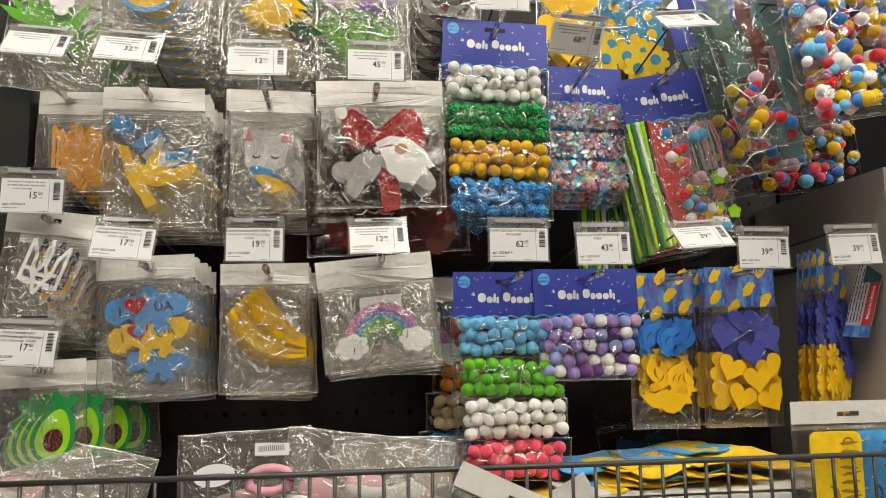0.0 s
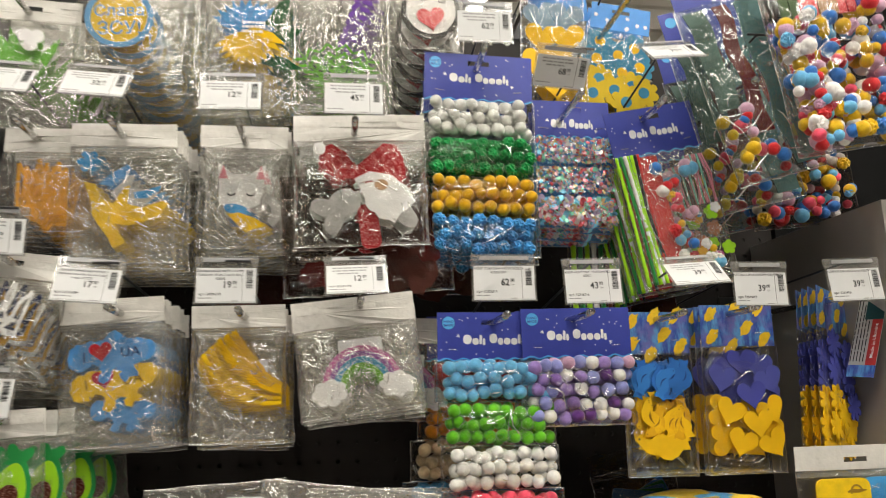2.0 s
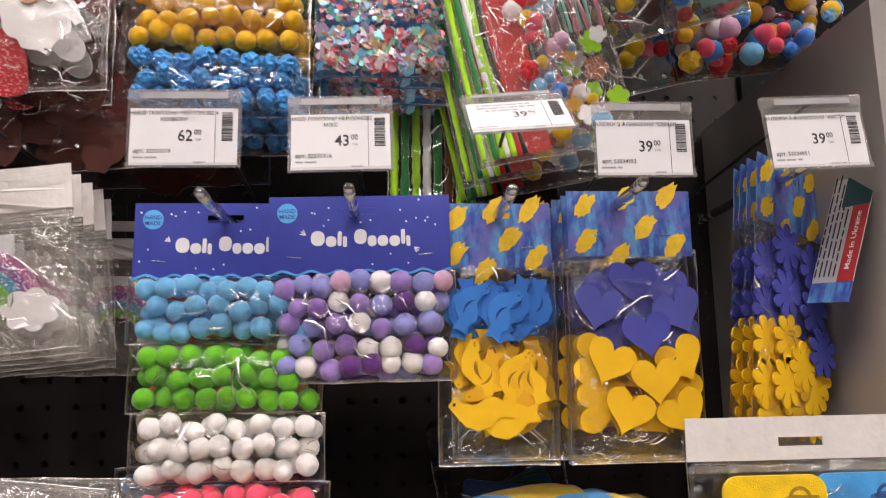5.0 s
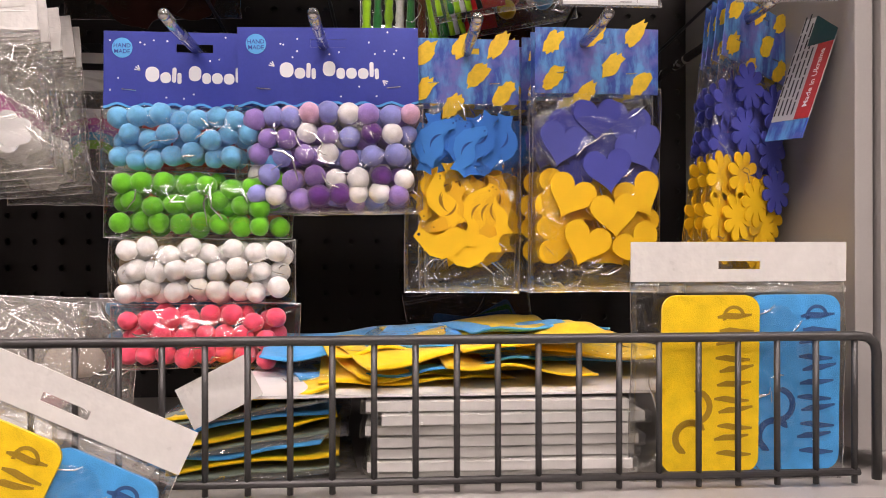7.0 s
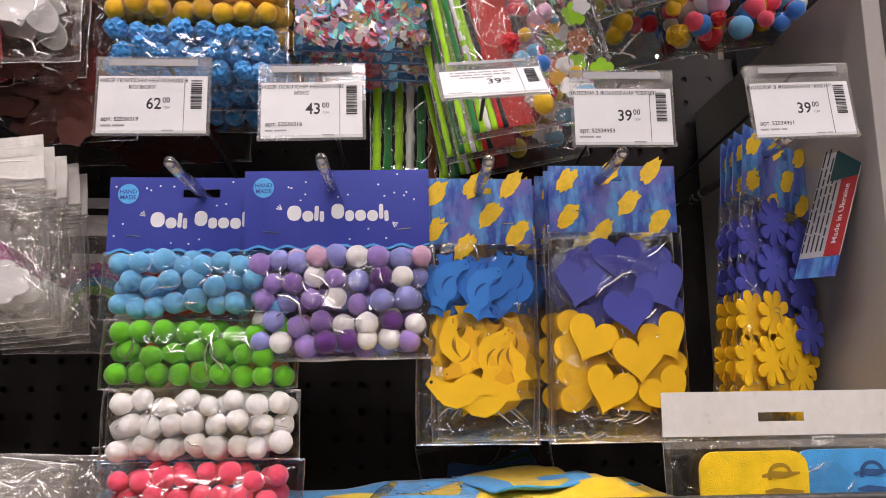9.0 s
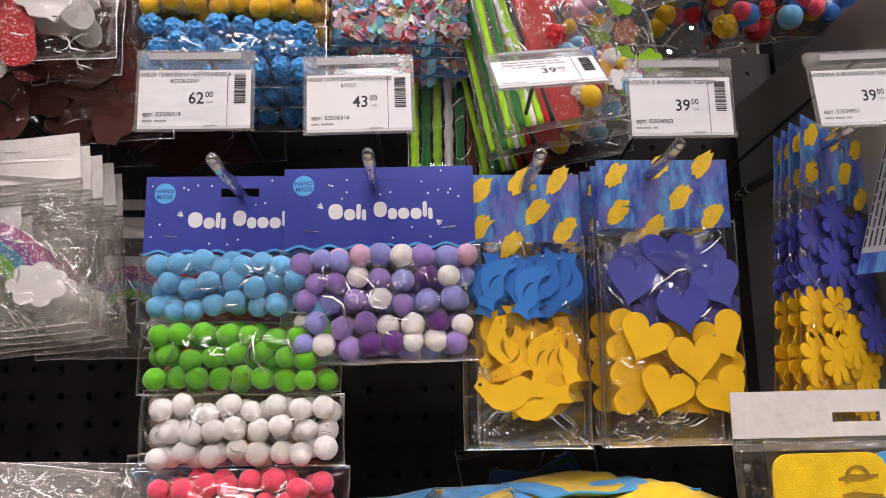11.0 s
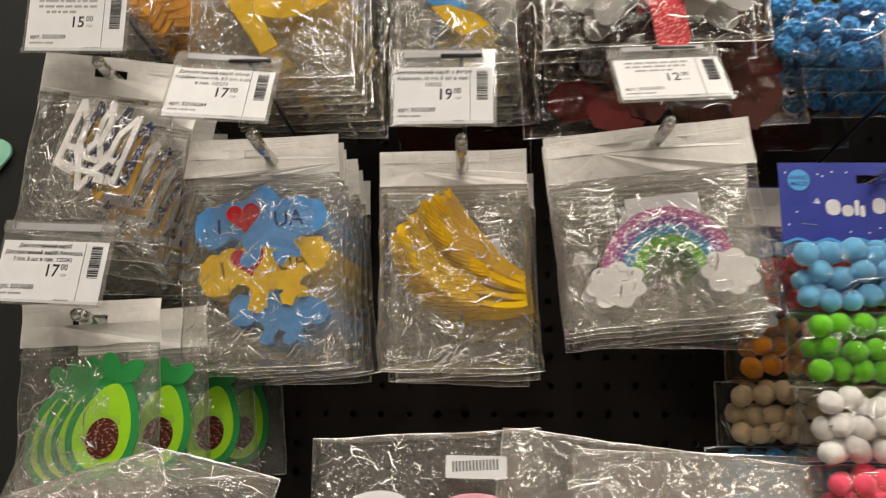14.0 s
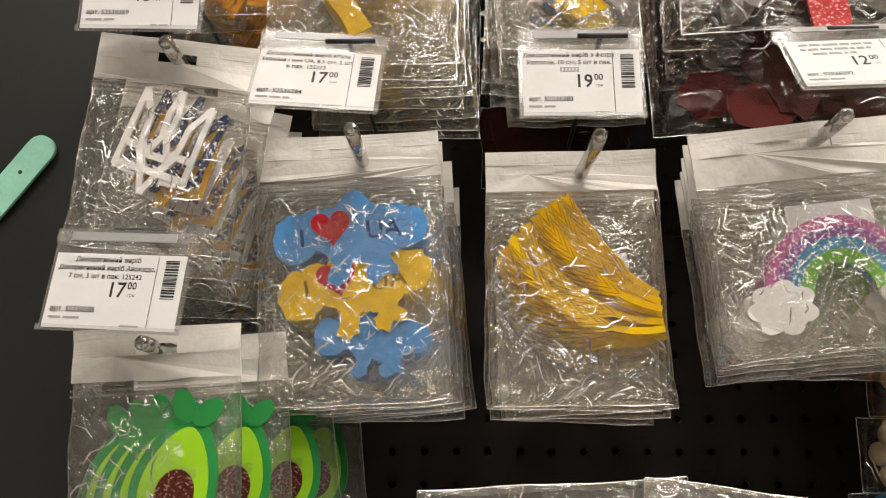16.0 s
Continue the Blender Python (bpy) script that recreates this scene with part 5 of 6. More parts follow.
for k, (colour, x) in enumerate((("lime", -0.057), ("green", -0.052), ("white", -0.047), ("lime", -0.043), ("lime", -0.038), ("black", -0.034), ("red", -0.030))):
    chenille(e, [(x, -0.004 - 0.0012 * (k % 3), -0.046), (x - 0.001 + 0.003 * math.sin(k), -0.008, -0.11), (x + 0.004 * (k % 3), -0.005, -0.205)], colour, 0.0023)
part("red_sheet", boxes((-0.028, -0.006, -0.004, -0.003, -0.205, -0.050)), felt("felt_scarlet", (0.55, 0.03, 0.03)), e, "strip of red felt")
rng = random.Random(31)
for k in range(34):
    pompom(e, rng.uniform(-0.012, 0.034), rng.uniform(-0.012, -0.001), rng.uniform(-0.200, -0.064), rng.choice((0.005, 0.0065, 0.008)), rng.choice(MIX), rng, spiky=k % 5 == 0)
for k in range(9):
    x = 0.026 + 0.003 * k
    pts = [(x, -0.006, -0.058), (x + 0.004 * math.sin(k), -0.010, -0.085), (x + 0.003 + 0.004 * math.sin(2 * k), -0.006, -0.12)]
    part("ribbon", tube(bmesh.new(), pts, 0.0012, 5), surface("ribbon_pink", (0.72, 0.26, 0.34), rough=0.35) if k % 3 else surface("ribbon_mint", (0.25, 0.62, 0.50), rough=0.35), e, "thin curled ribbon")
for k in range(12):
    put(e, "foam_flower", moved(flower(rng.uniform(0.006, 0.010), 5), rng.uniform(0.010, 0.052), rng.uniform(-0.198, -0.125), 40 * k), rng.choice((FOAM_ORANGE, glitter("glitter_copper", (0.5, 0.15, 0.05)), AVO_FLESH, FOAM_WHITE, RB[0])), -0.006 - 0.001 * (k % 6), 0.0014)
stack(e, 2, 0.035, sag=0.006, shift=-0.004, seed=28, spread=2.0)

# stems that hang in the bag behind
e = thing("stem_packet", "clear bag of long fuzzy stems in lime, green and brown", "craft packet", "mixed craft packets", pose(0.078, -0.120, 1.700))
part("header", header_card(0.075, 0.010, -0.02), CARD_BLUE, e, "blue header card")
part("bag", pillow(0.078, 0.215, 0.012, 0.003, 82, top=-0.018, freq=34.0), FILM_CRISP, e, "clear film bag", smooth=True)
for k, colour in enumerate(("lime", "green", "lime", "white", "green", "brown", "lime", "green")):
    chenille(e, [(-0.032 + 0.009 * k, -0.004, -0.03), (-0.034 + 0.009 * k, -0.004, -0.222)], colour, 0.0035)

# bags behind the price tags of the lower row; dim film and near-black felt carry their deep shade
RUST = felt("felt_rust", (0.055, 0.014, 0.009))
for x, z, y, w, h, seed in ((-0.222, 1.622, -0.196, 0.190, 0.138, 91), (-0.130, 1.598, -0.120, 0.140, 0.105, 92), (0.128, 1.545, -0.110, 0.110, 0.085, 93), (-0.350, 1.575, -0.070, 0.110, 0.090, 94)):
    e = zip_packet("felt_scrap_packet", "crumpled clear bag of rust-red felt pieces, darkened for deep shade", "packets of felt scraps", pose(x, y, z, 0, seed % 7 - 3, 0), w, h, seed, crinkle=0.008, puff=0.012, cloth=FILM_SHADED)
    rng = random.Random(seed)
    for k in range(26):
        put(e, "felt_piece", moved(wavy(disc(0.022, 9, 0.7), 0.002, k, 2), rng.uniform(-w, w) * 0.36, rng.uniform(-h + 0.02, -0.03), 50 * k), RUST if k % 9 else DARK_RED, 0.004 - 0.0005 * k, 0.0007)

# ---------------- top row ----------------
LEAF, LEAF_DARK = foam("foam_grass", (0.12, 0.42, 0.02)), felt("felt_dark_green", (0.01, 0.10, 0.03))
e = zip_packet("snowdrop_packet", "clear bag with green felt leaves and a white snowdrop", "packets of felt shapes", pose(-0.586, -0.212, 1.812, 0, 4, 0), 0.104, 0.150, 65)
for k in range(7):
    a = -66 + 15 * k
    put(e, "leaf", moved([(-0.003, 0.0), (-0.0055, 0.016), (-0.005, 0.032), (0.003, 0.052), (0.006, 0.034), (0.005, 0.016), (0.003, 0.0)], 0.012 - 0.004 * k, -0.080 + 0.002 * k, a + 46), LEAF, 0.002 - 0.0012 * k, 0.0012)
put(e, "white_petals", moved(flower(0.014, 3, 40, 0.6), 0.006, -0.040, 30), FOAM_WHITE, -0.0075, 0.0014)
stack(e, 5, 0.022, sag=0.010, shift=0.010, seed=29, spread=6.0)

BADGE_RING, BADGE_FACE = foam("foam_badge_blue", (0.11, 0.33, 0.62)), foam("foam_badge_yellow", (0.80, 0.52, 0.02))
e = zip_packet("round_badge_packet", "clear bag with a round blue and yellow lettered foam badge", "packets of round badges", pose(-0.480, -0.212, 1.882, 0, 2, 0), 0.118, 0.150, 66, crinkle=0.003)
disc_part = put(e, "badge_disc", moved(disc(0.0355, 40), -0.012, -0.078), BADGE_FACE, 0.0, 0.0022)
part("badge_ring", one(arc(0.0365, 0, 359.9, 40, -0.012, -0.078) + arc(0.0305, 359.9, 0, 40, -0.012, -0.078), 0.0018, -0.0023), BADGE_RING, disc_part)
words("badge_word", "Слава", 0.0185, -0.012, -0.0026, -0.076, BADGE_RING, disc_part, turn=-6)
words("badge_word", "ЗСУ!", 0.0215, -0.010, -0.0026, -0.098, BADGE_RING, disc_part, turn=-6)
stack(e, 11, 0.0155, sag=0.0065, shift=0.004, seed=30, spread=3.0)

e = zip_packet("felt_flower_packet", "clear bag with blue and yellow felt petals, dark leaves", "packets of felt shapes", pose(-0.357, -0.205, 1.890, 0, 0, 0), 0.108, 0.192, 67, crinkle=0.0055)
for k in range(3):
    put(e, "dark_leaf", moved([(-0.008, 0), (0.0, 0.030), (0.010, 0.046), (0.014, 0.024), (0.008, 0)], 0.026 - 0.004 * k, -0.082 - 0.020 * k, -18 - 38 * k), LEAF_DARK, 0.003 - 0.001 * k, 0.0012)
for k in range(9):
    put(e, "blue_petal", moved([(-0.003, 0), (-0.006, 0.022), (0.0, 0.038), (0.006, 0.022), (0.003, 0)], -0.004 + 0.001 * k, -0.090, 66 - 14 * k), SKY_F if k % 2 else BLUE_F, 0.0 - 0.0008 * k, 0.0012)
for k in range(11):
    put(e, "yellow_petal", moved([(-0.004, 0), (-0.006, -0.026), (-0.001, -0.044), (0.006, -0.026), (0.004, 0)], 0.004, -0.092, -62 + 13 * k), YELLOW_F, 0.0 - 0.0008 * k, 0.0012)
bm = bmesh.new()
for k in range(3):
    blocks(bm, -0.004, 0.022, -0.086 - 0.0055 * k, 0.0030, -0.0095, random.Random(k), 0.002, 0.005)
tagged(part("word_strip", bm, FOAM_WHITE, e, "raised white lettering too small to read"), kind="stuff")
stack(e, 5, 0.018, sag=0.006, shift=0.006, seed=31, spread=5.0)

LAVENDER = felt("felt_lavender", (0.16, 0.07, 0.36))
e = zip_packet("lavender_packet", "crinkled clear bag with purple felt lavender and green fern", "packets of felt shapes", pose(-0.250, -0.205, 1.897, 0, -1, 0), 0.108, 0.202, 68, crinkle=0.0055)
for k in range(5):
    a = -38 + 19 * k
    stem = put(e, "fern_stem", moved(band([(0, 0), (0, 0.072)], [0.003, 0.001]), -0.006, -0.176, a), LEAF_DARK if k % 2 else LEAF, 0.002 - 0.001 * k, 0.0012)
    for j in range(6):
        for s in (-1, 1):
            put(stem, "leaflet", moved(moved(disc(0.007, 10, 0.2), s * 0.006, 0.012 + 0.010 * j, s * 35), -0.006, -0.176, a), LEAF, 0.001 - 0.001 * k, 0.0010)
for k in range(16):
    put(e, "lavender_bud", moved(disc(0.0066, 12, 0.5), 0.006 + 0.0017 * k + 0.006 * (k % 2 * 2 - 1), -0.110 + 0.0045 * k, 40 - 60 * (k % 2)), LAVENDER, -0.004 - 0.0004 * k, 0.0012)
stack(e, 4, 0.020, sag=0.005, shift=0.004, seed=32, spread=3.0)

MAGNET_BLACK = foam("foam_black", (0.015, 0.014, 0.015))
e = zip_packet("round_magnet_packet", "clear bag with a round black disc, white face and red heart", "packets of round badges", pose(-0.142, -0.202, 1.912, 0, 3, 0), 0.092, 0.135, 69)
rim = put(e, "black_disc", moved(disc(0.036, 36), 0.004, -0.076), MAGNET_BLACK, 0.0, 0.003)
put(rim, "white_face", moved(disc(0.030, 32), 0.004, -0.076), FOAM_WHITE, -0.0031, 0.001)
put(rim, "red_heart", moved(heart(0.034), 0.004, -0.086, 12), HAT, -0.0042, 0.001)
for x in (-0.006, 0.016):
    put(rim, "closed_eye", moved(band(arc(0.005, 200, 340, 8), 0.0012), x, -0.060), INK, -0.0042, 0.0004)
stack(e, 9, 0.016, sag=0.012, shift=-0.002, seed=33, spread=3.0)

HEART_GREY = foam("foam_grey_blue", (0.20, 0.30, 0.40))
e = thing("heart_sheet_packet", "clear bag of large yellow and grey-blue foam hearts", "sticker packet", "packets of foam stickers", pose(0.026, -0.155, 1.945, 0, 1, 0))
part("header_card", header_card(0.082, 0.010, -0.045), CARD_SKY, e, "sky-blue header card with snowflakes")
part("bag", pillow(0.086, 0.160, 0.010, 0.0022, 83, top=-0.043, freq=30.0), FILM_CRISP, e, "clear film bag", smooth=True)
for k, (x, z, t, c) in enumerate(((-0.016, -0.080, 10, 1), (0.018, -0.080, -8, 1), (0.002, -0.100, 4, 1), (-0.016, -0.112, -8, 0), (0.018, -0.112, 8, 0), (0.0, -0.140, 5, 0), (-0.022, -0.150, -12, 0), (0.022, -0.160, 20, 0), (0.0, -0.178, 0, 0))):
    put(e, "foam_heart", moved(heart(0.046), x, z, t), HEART_GREY if c else FOAM_YELLOW, 0.002 - 0.0012 * k, 0.0014)
copy_thing(e, pose(0.045, -0.115, 1.925, 0, -1.5, 0))

DAISY, DAISY_EYE = foam("foam_daisy_blue", (0.05, 0.25, 0.42)), foam("foam_daisy_yellow", (0.70, 0.50, 0.02))
e = thing("daisy_sticker_packet", "clear bag of blue and yellow foam daisies, sky-blue card", "sticker packet", "packets of foam stickers", pose(0.131, -0.125, 1.890, 0, 8, 0))
card = part("header_card", header_card(0.084, 0.010, -0.028), CARD_SKY, e, "sky-blue header card with white flowers")
rng = random.Random(3)
for k in range(9):
    part("print_flower", one(moved(flower(0.003, 6, 24), rng.uniform(-0.036, 0.036), rng.uniform(-0.025, -0.005), 0), 0.0002, -0.0009), PRINT_WHITE, card)
part("bag", pillow(0.088, 0.122, 0.008, 0.0022, 84, top=-0.026, freq=30.0), FILM_CRISP, e, "clear film bag", smooth=True)
for k, (x, z, c) in enumerate(((-0.026, -0.046, 0), (0.022, -0.050, 0), (0.0, -0.064, 0), (-0.030, -0.074, 0), (0.030, -0.078, 0), (0.006, -0.090, 0), (-0.026, -0.104, 1), (0.020, -0.108, 1), (-0.004, -0.118, 1), (0.036, -0.116, 1), (-0.034, -0.128, 1), (0.012, -0.134, 1))):
    f = put(e, "foam_daisy", moved(flower(0.0215, 8), x, z, 14 * k), DAISY_EYE if c else DAISY, 0.002 - 0.0012 * k, 0.0012)
    put(f, "daisy_eye", moved(disc(0.0075, 16), x, z), FOAM_YELLOW if not c else DAISY, 0.0006 - 0.0012 * k, 0.0008)
stack(e, 1, 0.02, seed=35)

# long bags with felt bands and pompoms
BAND_TEAL, BAND_SAGE = felt("felt_teal_grey", (0.13, 0.24, 0.25)), felt("felt_sage_grey", (0.11, 0.17, 0.15))
BAND_WINE = surface("band_wine", (0.16, 0.012, 0.016), rough=0.3, coat=0.3, vary=0.2, scale=120.0)


def band_packet(m, seed):
    e = thing("felt_band_packet", "long clear bag with teal and wine-red bands and pompoms", "craft packet", "long craft packets", m)
    card = part("header_card", header_card(0.100, 0.010, -0.040), CARD_BLUE, e, "blue header card")
    part("badge", one(moved(disc(0.007, 20), -0.037, -0.004), 0.0002, -0.0009), BADGE_BLUE, card, "round sky-blue badge")
    part("bag", pillow(0.104, 0.222, 0.012, 0.003, seed, nx=24, nz=36, top=-0.038, freq=28.0), film("bag_film_teal", haze=0.03, crease=60.0, facet=0.6, share=0.3, tint=(0.86, 0.92, 0.91)), e, "long clear film bag", smooth=True)
    for name, mat, x, w, low in (("teal_band", BAND_TEAL, 0.030, 0.027, -0.250), ("wine_band", BAND_WINE, 0.000, 0.017, -0.205), ("sage_band", BAND_SAGE, -0.030, 0.024, -0.170)):
        bm, n = bmesh.new(), 14
        rows = [[bm.verts.new((x + sx * w / 2 + 0.002 * math.sin(k * 0.9 + x * 60), -0.003 + 0.002 * math.sin(k * 1.1 + seed) + dy, -0.046 + (low + 0.046) * k / n)) for sx, dy in ((-1, 0), (1, 0), (1, 0.0018), (-1, 0.0018))] for k in range(n + 1)]
        for a, b in zip(rows, rows[1:]):
            for i in range(4):
                bm.faces.new((a[i], a[(i + 1) % 4], b[(i + 1) % 4], b[i]))
        part(name, bm, mat, e)
    rng = random.Random(seed)
    for k in range(16):
        pompom(e, rng.uniform(-0.046, 0.008), rng.uniform(-0.008, 0.004), rng.uniform(-0.250, -0.165), rng.choice((0.006, 0.0075, 0.0085)), rng.choice((YELLOW_P, PINK, ROSE, YELLOW_P, RED_P, BLUE_P)), rng)
    return e


e = band_packet(pose(0.1720, -0.278, 1.862, 0, -15, -8), 141)
copy_thing(e, pose(0.1990, -0.205, 1.850, 0, -13, -10))
copy_thing(e, pose(0.2260, -0.130, 1.838, 0, -12, -8))


# big bags of mixed pompoms
def big_bag(m, seed, w, h, n, label, cloth):
    e = thing("big_pompom_bag", label, "pompom packet", "large pompom bags", m)
    part("header_card", header_card(w * 0.8, 0.012, -0.035, slot=(0.03, 0.006)), CARD_BLUE, e, "blue header card")
    part("bag", pillow(w, h, 0.026, 0.004, seed, nx=30, nz=40, top=-0.033, freq=22.0), cloth, e, "bulging clear film bag", smooth=True)
    rng = random.Random(seed)
    for k in range(10):
        x = -w * 0.36 + w * 0.08 * k
        part("foam_strip", boxes((x, x + w * 0.075, -0.006 - 0.001 * (k % 3), -0.004, -0.033 - h * 0.32, -0.045)), (felt("felt_moss", (0.10, 0.16, 0.08)), HAT, glitter("glitter_gold", (0.30, 0.15, 0.04)), HAT, FOAM_NAVY)[k * 5 // 10], e, "glitter foam strip")
    for k in range(n):
        r = rng.choice((0.006, 0.0075, 0.009))
        v = rng.random() ** 0.8
        pompom(e, rng.uniform(-0.43, 0.43) * w, rng.uniform(-0.020, 0.006), -0.033 - h * (0.30 + 0.66 * v), r, rng.choice((RED_P, PINK, WHITE_P, YELLOW_P, BLUE_P, ROSE, WHITE_P, LIGHT_BLUE, YELLOW_P)), rng, spiky=k % 6 == 0)
    return e


big_bag(pose(0.262, -0.330, 1.885, 0, -8, -6), 101, 0.134, 0.226, 230, "big clear bag of bright mixed pompoms and glitter foam", FILM_CRISP)
# the rear bag's shade comes from its dark-tinted film
big_bag(pose(0.318, -0.165, 1.850, 0, -5, -8), 102, 0.140, 0.235, 190, "big clear bag of mixed pompoms hanging behind others", FILM_SHADED)
hook(0.268, 1.881, -0.345, None)
hook(0.335, 1.827, -0.264, None)
for x, z in ((0.235, 1.762), (0.215, 1.742)):
    hook(x, z - 0.02, -0.290, z + 0.03)

# ---------------- shelf contents ----------------
YELLOW_B, BLUE_B = felt("felt_bookmark_yellow", (0.84, 0.56, 0.005)), felt("felt_bookmark_blue", (0.06, 0.33, 0.70))


def bookmark_packet(m, label):
    """Two felt bookmarks, their cut-out script laid on as flat darker strips, in a bag with a white header."""
    e = thing("bookmark_packet", label, "craft packet", "packets of felt bookmarks", m)
    part("header", header_card(0.134, 0.010, -0.014, slot=(0.026, 0.005), slot_z=-0.004), HEADER, e, "white plastic header with a hanging slot")
    part("bag", pillow(0.134, 0.124, 0.004, 0.0016, 111, top=-0.013, freq=30.0), FILM_CRISP, e, "clear film bag", smooth=True)
    part("zip_seam", boxes((-0.067, 0.067, -0.0012, -0.0004, -0.0205, -0.0165)), FILM_MILKY, e, "ribbed zip seam")
    for name, mat, cut, x, y in (("felt_bookmark", BLUE_B, CUT_BLUE, 0.034, 0.0), ("felt_bookmark", YELLOW_B, CUT_YELLOW, -0.019, -0.0026)):
        b = put(e, name, moved(rounded(0.060 if x < 0 else 0.058, 0.107, 0.009), x, -0.0755), mat, y, 0.0022, "yellow felt bookmark" if x < 0 else "blue felt bookmark")
        # no real cuts: the shade in them is painted with darker strips
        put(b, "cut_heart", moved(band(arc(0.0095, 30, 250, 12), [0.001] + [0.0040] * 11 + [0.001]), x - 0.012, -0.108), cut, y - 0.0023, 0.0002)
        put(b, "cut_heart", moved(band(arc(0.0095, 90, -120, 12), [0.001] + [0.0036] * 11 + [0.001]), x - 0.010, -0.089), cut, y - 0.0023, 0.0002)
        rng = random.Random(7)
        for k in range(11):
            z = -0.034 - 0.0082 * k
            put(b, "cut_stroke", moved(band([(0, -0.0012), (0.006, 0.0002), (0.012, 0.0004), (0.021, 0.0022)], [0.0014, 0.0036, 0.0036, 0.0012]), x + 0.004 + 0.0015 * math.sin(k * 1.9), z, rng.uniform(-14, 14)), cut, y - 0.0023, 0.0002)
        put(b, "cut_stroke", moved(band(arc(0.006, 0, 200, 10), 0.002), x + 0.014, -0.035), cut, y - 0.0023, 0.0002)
    return e


bookmark_packet(pose(0.2755, -0.2955, 1.3115, 1.5, 0, 0), "bag with yellow and blue felt bookmarks standing behind the wire")
bookmark_packet(pose(-0.1005, -0.3405, 1.2405, 0, 25, 2), "bag with yellow and blue felt bookmarks slung over the wire")

CARDBOARD = surface("white_card_edges", (0.70, 0.68, 0.66), rough=0.6, vary=0.06)
rng = random.Random(12)
for k in range(7):
    z = 1.1775 + 0.0070 * k
    e = thing("flat_card_packet", "thin flat white card packet lying in a pile", "packet", "pile of flat white packets", pose(0.134 + rng.uniform(-1, 1) * 0.004, -0.205 + rng.uniform(-1, 1) * 0.003, z, 0, 0, rng.uniform(-2, 2)))
    part("sheet", boxes((-0.080, 0.080, -0.085, 0.085, 0.0004, 0.0064), bevel=0.0006), CARDBOARD, e)
    part("sleeve", boxes((-0.083, 0.083, -0.088, 0.088, 0.0001, 0.0067)), FILM_CRISP, e, "clear film sleeve")
e = thing("backing_sheet", "pale grey-white cardboard sheet lying on the pile", "card", m=pose(0.13, -0.19, 1.2285, 0, 0, 1))
part("sheet", boxes((-0.165, 0.195, -0.095, 0.11, 0, 0.0016)), CARDBOARD, e)


def crumpled(name, label, group, m, w, d, material, seed, amp=0.006, wrap=True):
    """A limp sheet of felt lying in a thin clear bag."""
    e = thing(name, label, "felt sheet", group, m)
    bm = bmesh.new()
    nx, ny = 16, 12
    o = seed * 1.7
    grid = [[[bm.verts.new(((i / nx - 0.5) * w, (j / ny - 0.5) * d, amp * noise.noise(Vector((i / nx * 3 + o, j / ny * 2.4, o))) + 0.0016 * s)) for i in range(nx + 1)] for j in range(ny + 1)] for s in (0, 1)]
    for s in (0, 1):
        for j in range(ny):
            for i in range(nx):
                q = (grid[s][j][i], grid[s][j][i + 1], grid[s][j + 1][i + 1], grid[s][j + 1][i])
                bm.faces.new(q if s else q[::-1])
    for i in range(nx):
        bm.faces.new((grid[0][0][i], grid[0][0][i + 1], grid[1][0][i + 1], grid[1][0][i]))
        bm.faces.new((grid[0][ny][i + 1], grid[0][ny][i], grid[1][ny][i], grid[1][ny][i + 1]))
    for j in range(ny):
        bm.faces.new((grid[0][j + 1][0], grid[0][j][0], grid[1][j][0], grid[1][j + 1][0]))
        bm.faces.new((grid[0][j][nx], grid[0][j + 1][nx], grid[1][j + 1][nx], grid[1][j][nx]))
    part("felt_sheet", bm, material, e, smooth=True)
    if wrap:
        p = pillow(w + 0.02, d + 0.02, 0.004, 0.004, seed + 200, top=(d + 0.02) / 2, freq=36.0, nx=16, nz=16)
        bmesh.ops.rotate(p, verts=p.verts, matrix=Matrix.Rotation(-math.pi / 2, 3, "X"))
        part("film", p, FILM, e, "thin clear film", smooth=True)
    return e


rng = random.Random(2)
for k in range(16):
    x, z = 0.02 + 0.021 * (k % 9) + rng.uniform(-0.01, 0.01), 1.2335 + 0.0017 * k
    crumpled("felt_sheet_packet", "limp %s felt sheet in clear film lying on the pile" % ("yellow" if k % 3 else "blue"), "felt sheets in the basket", pose(x + 0.02, -0.215 + rng.uniform(-0.03, 0.04), z, rng.uniform(-4, 6), rng.uniform(-5, 5), rng.uniform(-25, 25)), rng.uniform(0.09, 0.13), 0.085, YELLOW_B if k % 3 else BLUE_B, k + 1, wrap=k % 4 == 0)
for k in range(8):
    crumpled("felt_sheet_packet", "limp %s felt sheet in clear film lying on the shelf" % ("grey-green", "yellow", "blue")[k % 3], "felt sheets in the basket", pose(-0.022 + rng.uniform(-0.006, 0.006), -0.22, 1.181 + 0.006 * k, 0, -3 - 1.2 * k, rng.uniform(-8, 8)), 0.105, 0.12, (felt("felt_sage", (0.16, 0.20, 0.16)), YELLOW_B, BLUE_B)[k % 3], k + 40, amp=0.004, wrap=k % 3 == 0)
e = thing("white_tag_card", "plain white card leaning on the felt sheets", "card", m=pose(-0.036, -0.290, 1.2335, -8, -27, 4))
part("sheet", boxes((-0.022, 0.022, -0.0006, 0, -0.013, 0.013)), HEADER, e)
e = zip_packet("felt_scrap_packet", "dark crumpled clear bag standing against the pegboard", "packets of felt scraps", pose(0.128, -0.052, 1.298, 0, -9, 0), 0.115, 0.090, 121, crinkle=0.008, puff=0.012, cloth=FILM_SHADED)
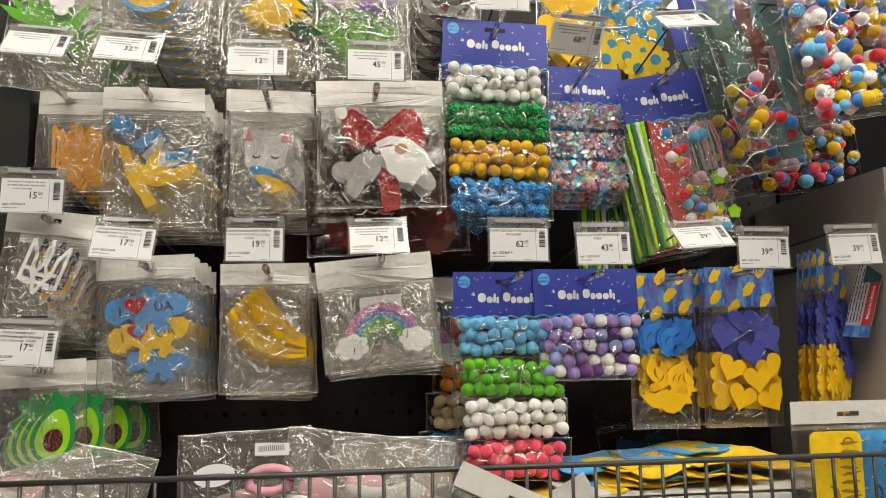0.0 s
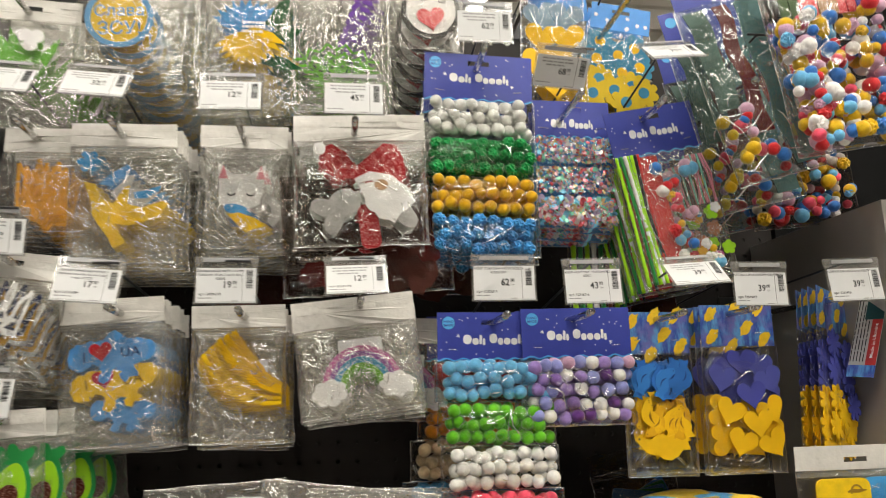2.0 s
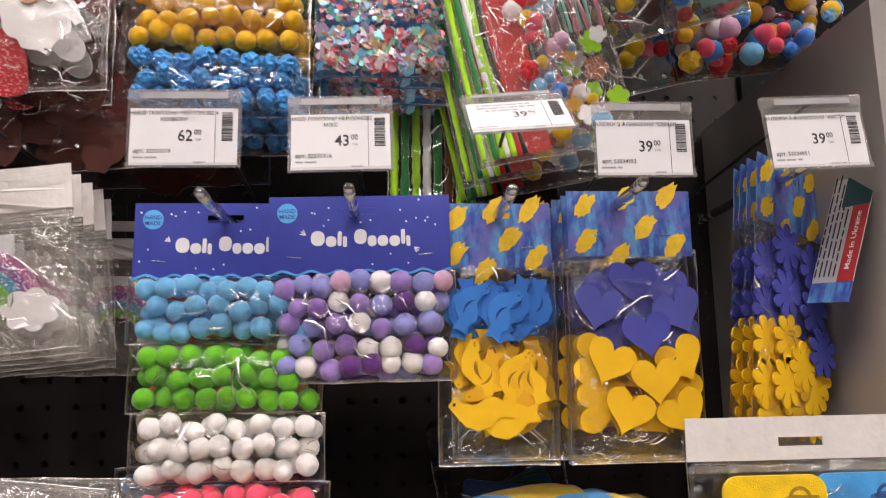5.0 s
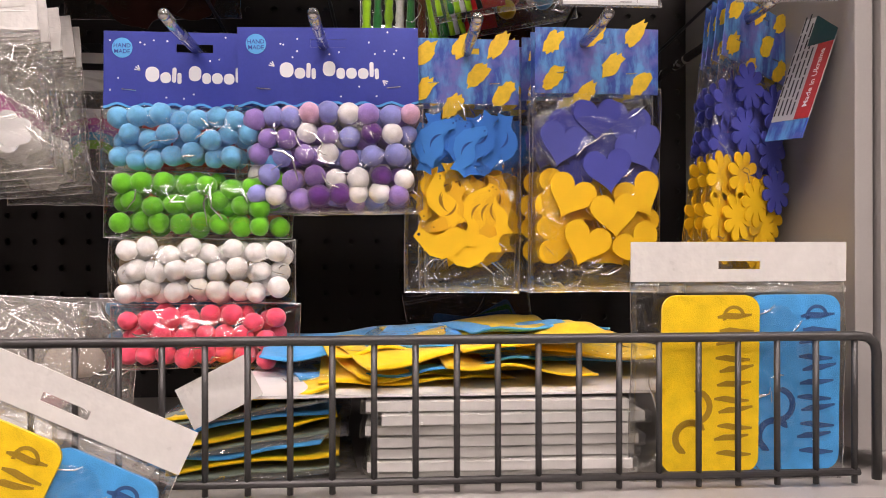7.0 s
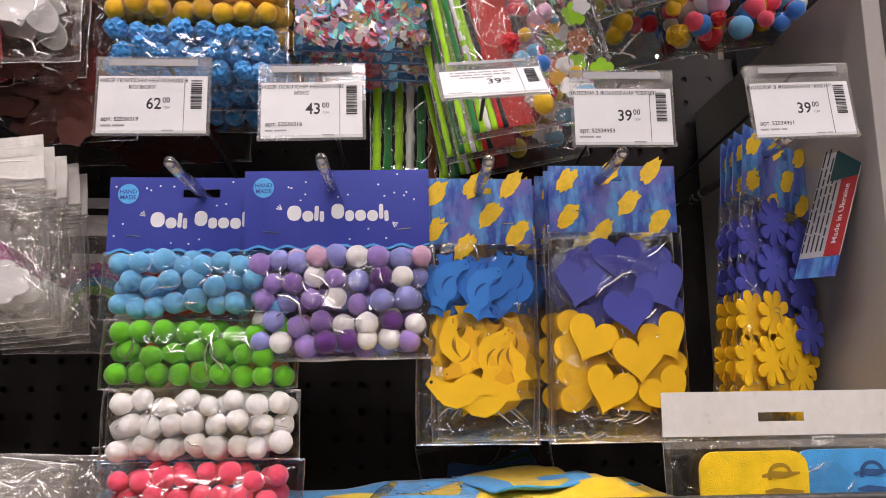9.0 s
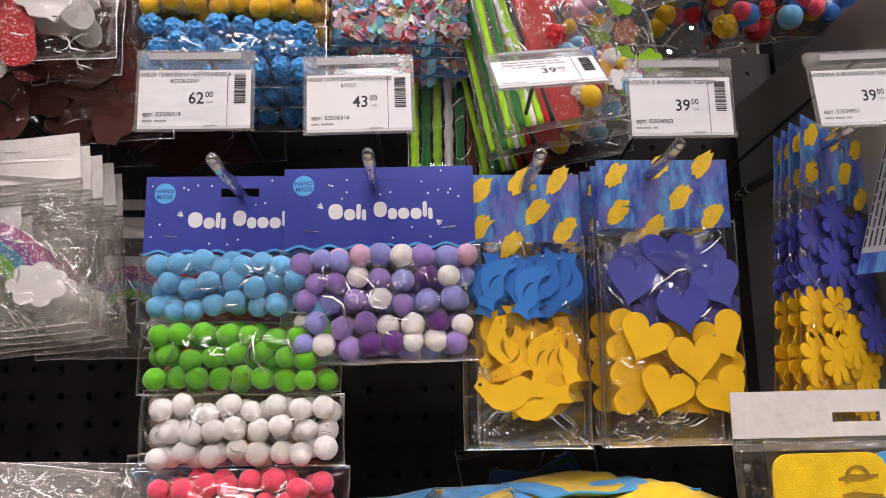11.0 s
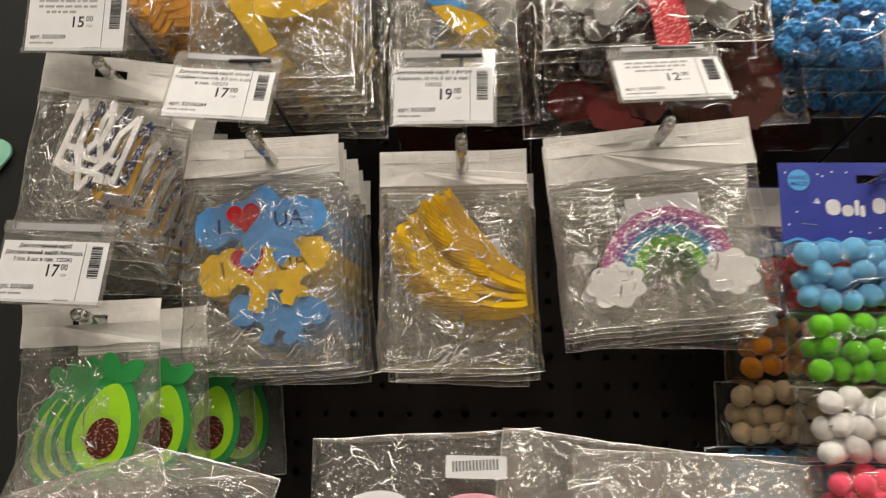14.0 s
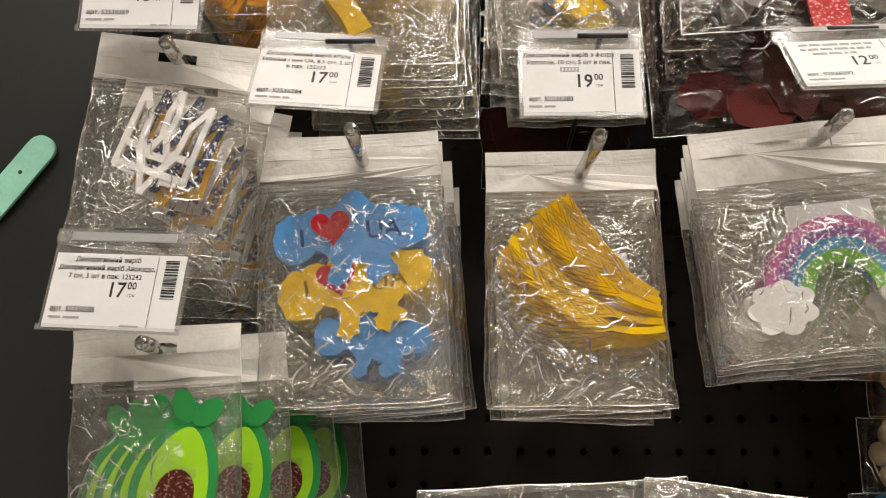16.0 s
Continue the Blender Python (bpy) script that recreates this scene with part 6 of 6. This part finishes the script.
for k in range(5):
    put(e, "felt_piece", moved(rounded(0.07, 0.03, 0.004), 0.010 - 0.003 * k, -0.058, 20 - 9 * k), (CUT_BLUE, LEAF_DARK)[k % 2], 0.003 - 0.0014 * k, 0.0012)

# bags lying in the far end of the basket
ROSY, TAN = surface("rosy_plastic", (0.55, 0.27, 0.31), rough=0.4), surface("tan_plastic", (0.40, 0.33, 0.28), rough=0.5)
for x, y, z, w, h, t, tilt, seed, cloth in ((-0.530, -0.235, 1.292, 0.150, 0.115, 14, -14, 131, FILM_MILKY), (-0.575, -0.260, 1.276, 0.120, 0.098, -18, -10, 132, FILM_MILKY), (-0.375, -0.200, 1.297, 0.142, 0.118, -3, -8, 133, FILM), (-0.235, -0.205, 1.290, 0.185, 0.110, 7, -12, 134, FILM_MILKY), (-0.200, -0.170, 1.283, 0.160, 0.100, 2, -8, 135, FILM_MILKY)):
    e = thing("loose_bag", "crumpled milky clear bag lying in the wire basket", "bag", "bags in the wire basket", pose(x, y, z, tilt, t, 0))
    part("film", pillow(w, h, 0.016, 0.010, seed, nx=26, nz=22, freq=30.0), cloth, e, "crumpled film", smooth=True)
    rng = random.Random(seed)
    for k in range(6):
        bm = bmesh.new()
        bmesh.ops.create_icosphere(bm, subdivisions=2, radius=0.016)
        for v in bm.verts:
            v.co = Vector((v.co.x * 1.5, v.co.y * 0.35, v.co.z * 0.8)) * (1 + 0.2 * noise.noise(v.co * 90))
        bmesh.ops.translate(bm, verts=bm.verts, vec=(rng.uniform(-0.36, 0.36) * w, 0.002, -h * rng.uniform(0.4, 0.85)))
        part("soft_piece", bm, (ROSY, PAPER, TAN, FOAM_WHITE)[k % 4], e, "soft blurred piece", smooth=True)
    if seed == 133:
        put(e, "oval_label", moved(disc(0.021, 30, 0.55), -0.030, -0.044, 4), PAPER, -0.021, 0.0006, "white oval label with plain bars")
        bm = bmesh.new()
        blocks(bm, -0.042, -0.018, -0.046, 0.004, -0.0217, rng, 0.003, 0.006)
        tagged(part("label_bars", bm, INK_GREY, e), kind="stuff")
        put(e, "white_sticker", moved(rounded(0.036, 0.013, 0.001, 2), 0.030, -0.022, -4), PAPER, -0.020, 0.0005, "white bar-code sticker")
        bm = bmesh.new()
        for k in range(14):
            x0 = 0.016 + 0.002 * k
            slab(bm, [(x0, -0.024), (x0 + 0.0009, -0.024), (x0 + 0.0009, -0.018), (x0, -0.018)], 0.0001, -0.0206)
        tagged(part("barcode", bm, INK, e), kind="stuff")
        bm = tube(bmesh.new(), [(0.022 * math.cos(a * 0.35) + 0.026, -0.016, -0.054 + 0.012 * math.sin(a * 0.35) + 0.0012 * (a % 2)) for a in range(19)], [0.0045 if a % 2 else 0.0056 for a in range(19)], 8)
        part("hair_ring", bm, surface("ring_pink", (0.66, 0.30, 0.38), rough=0.5), e, "ruched pink hair ring", smooth=True)

# pale green file that hangs at the column
e = thing("nail_file", "pale mint-green rounded stick on the dark column", "stick", m=pose(-0.6960, -0.2025, 1.4350, 0, 36, 0))
bm = one(rounded(0.017, 0.13, 0.008), 0.0022)
part("stick", bm, surface("mint_plastic", (0.28, 0.60, 0.47), rough=0.45), e)
part("hole", one(moved(disc(0.0012, 10), 0.0, 0.040), 0.0002, -0.0023), INK, e, "small dark hole")
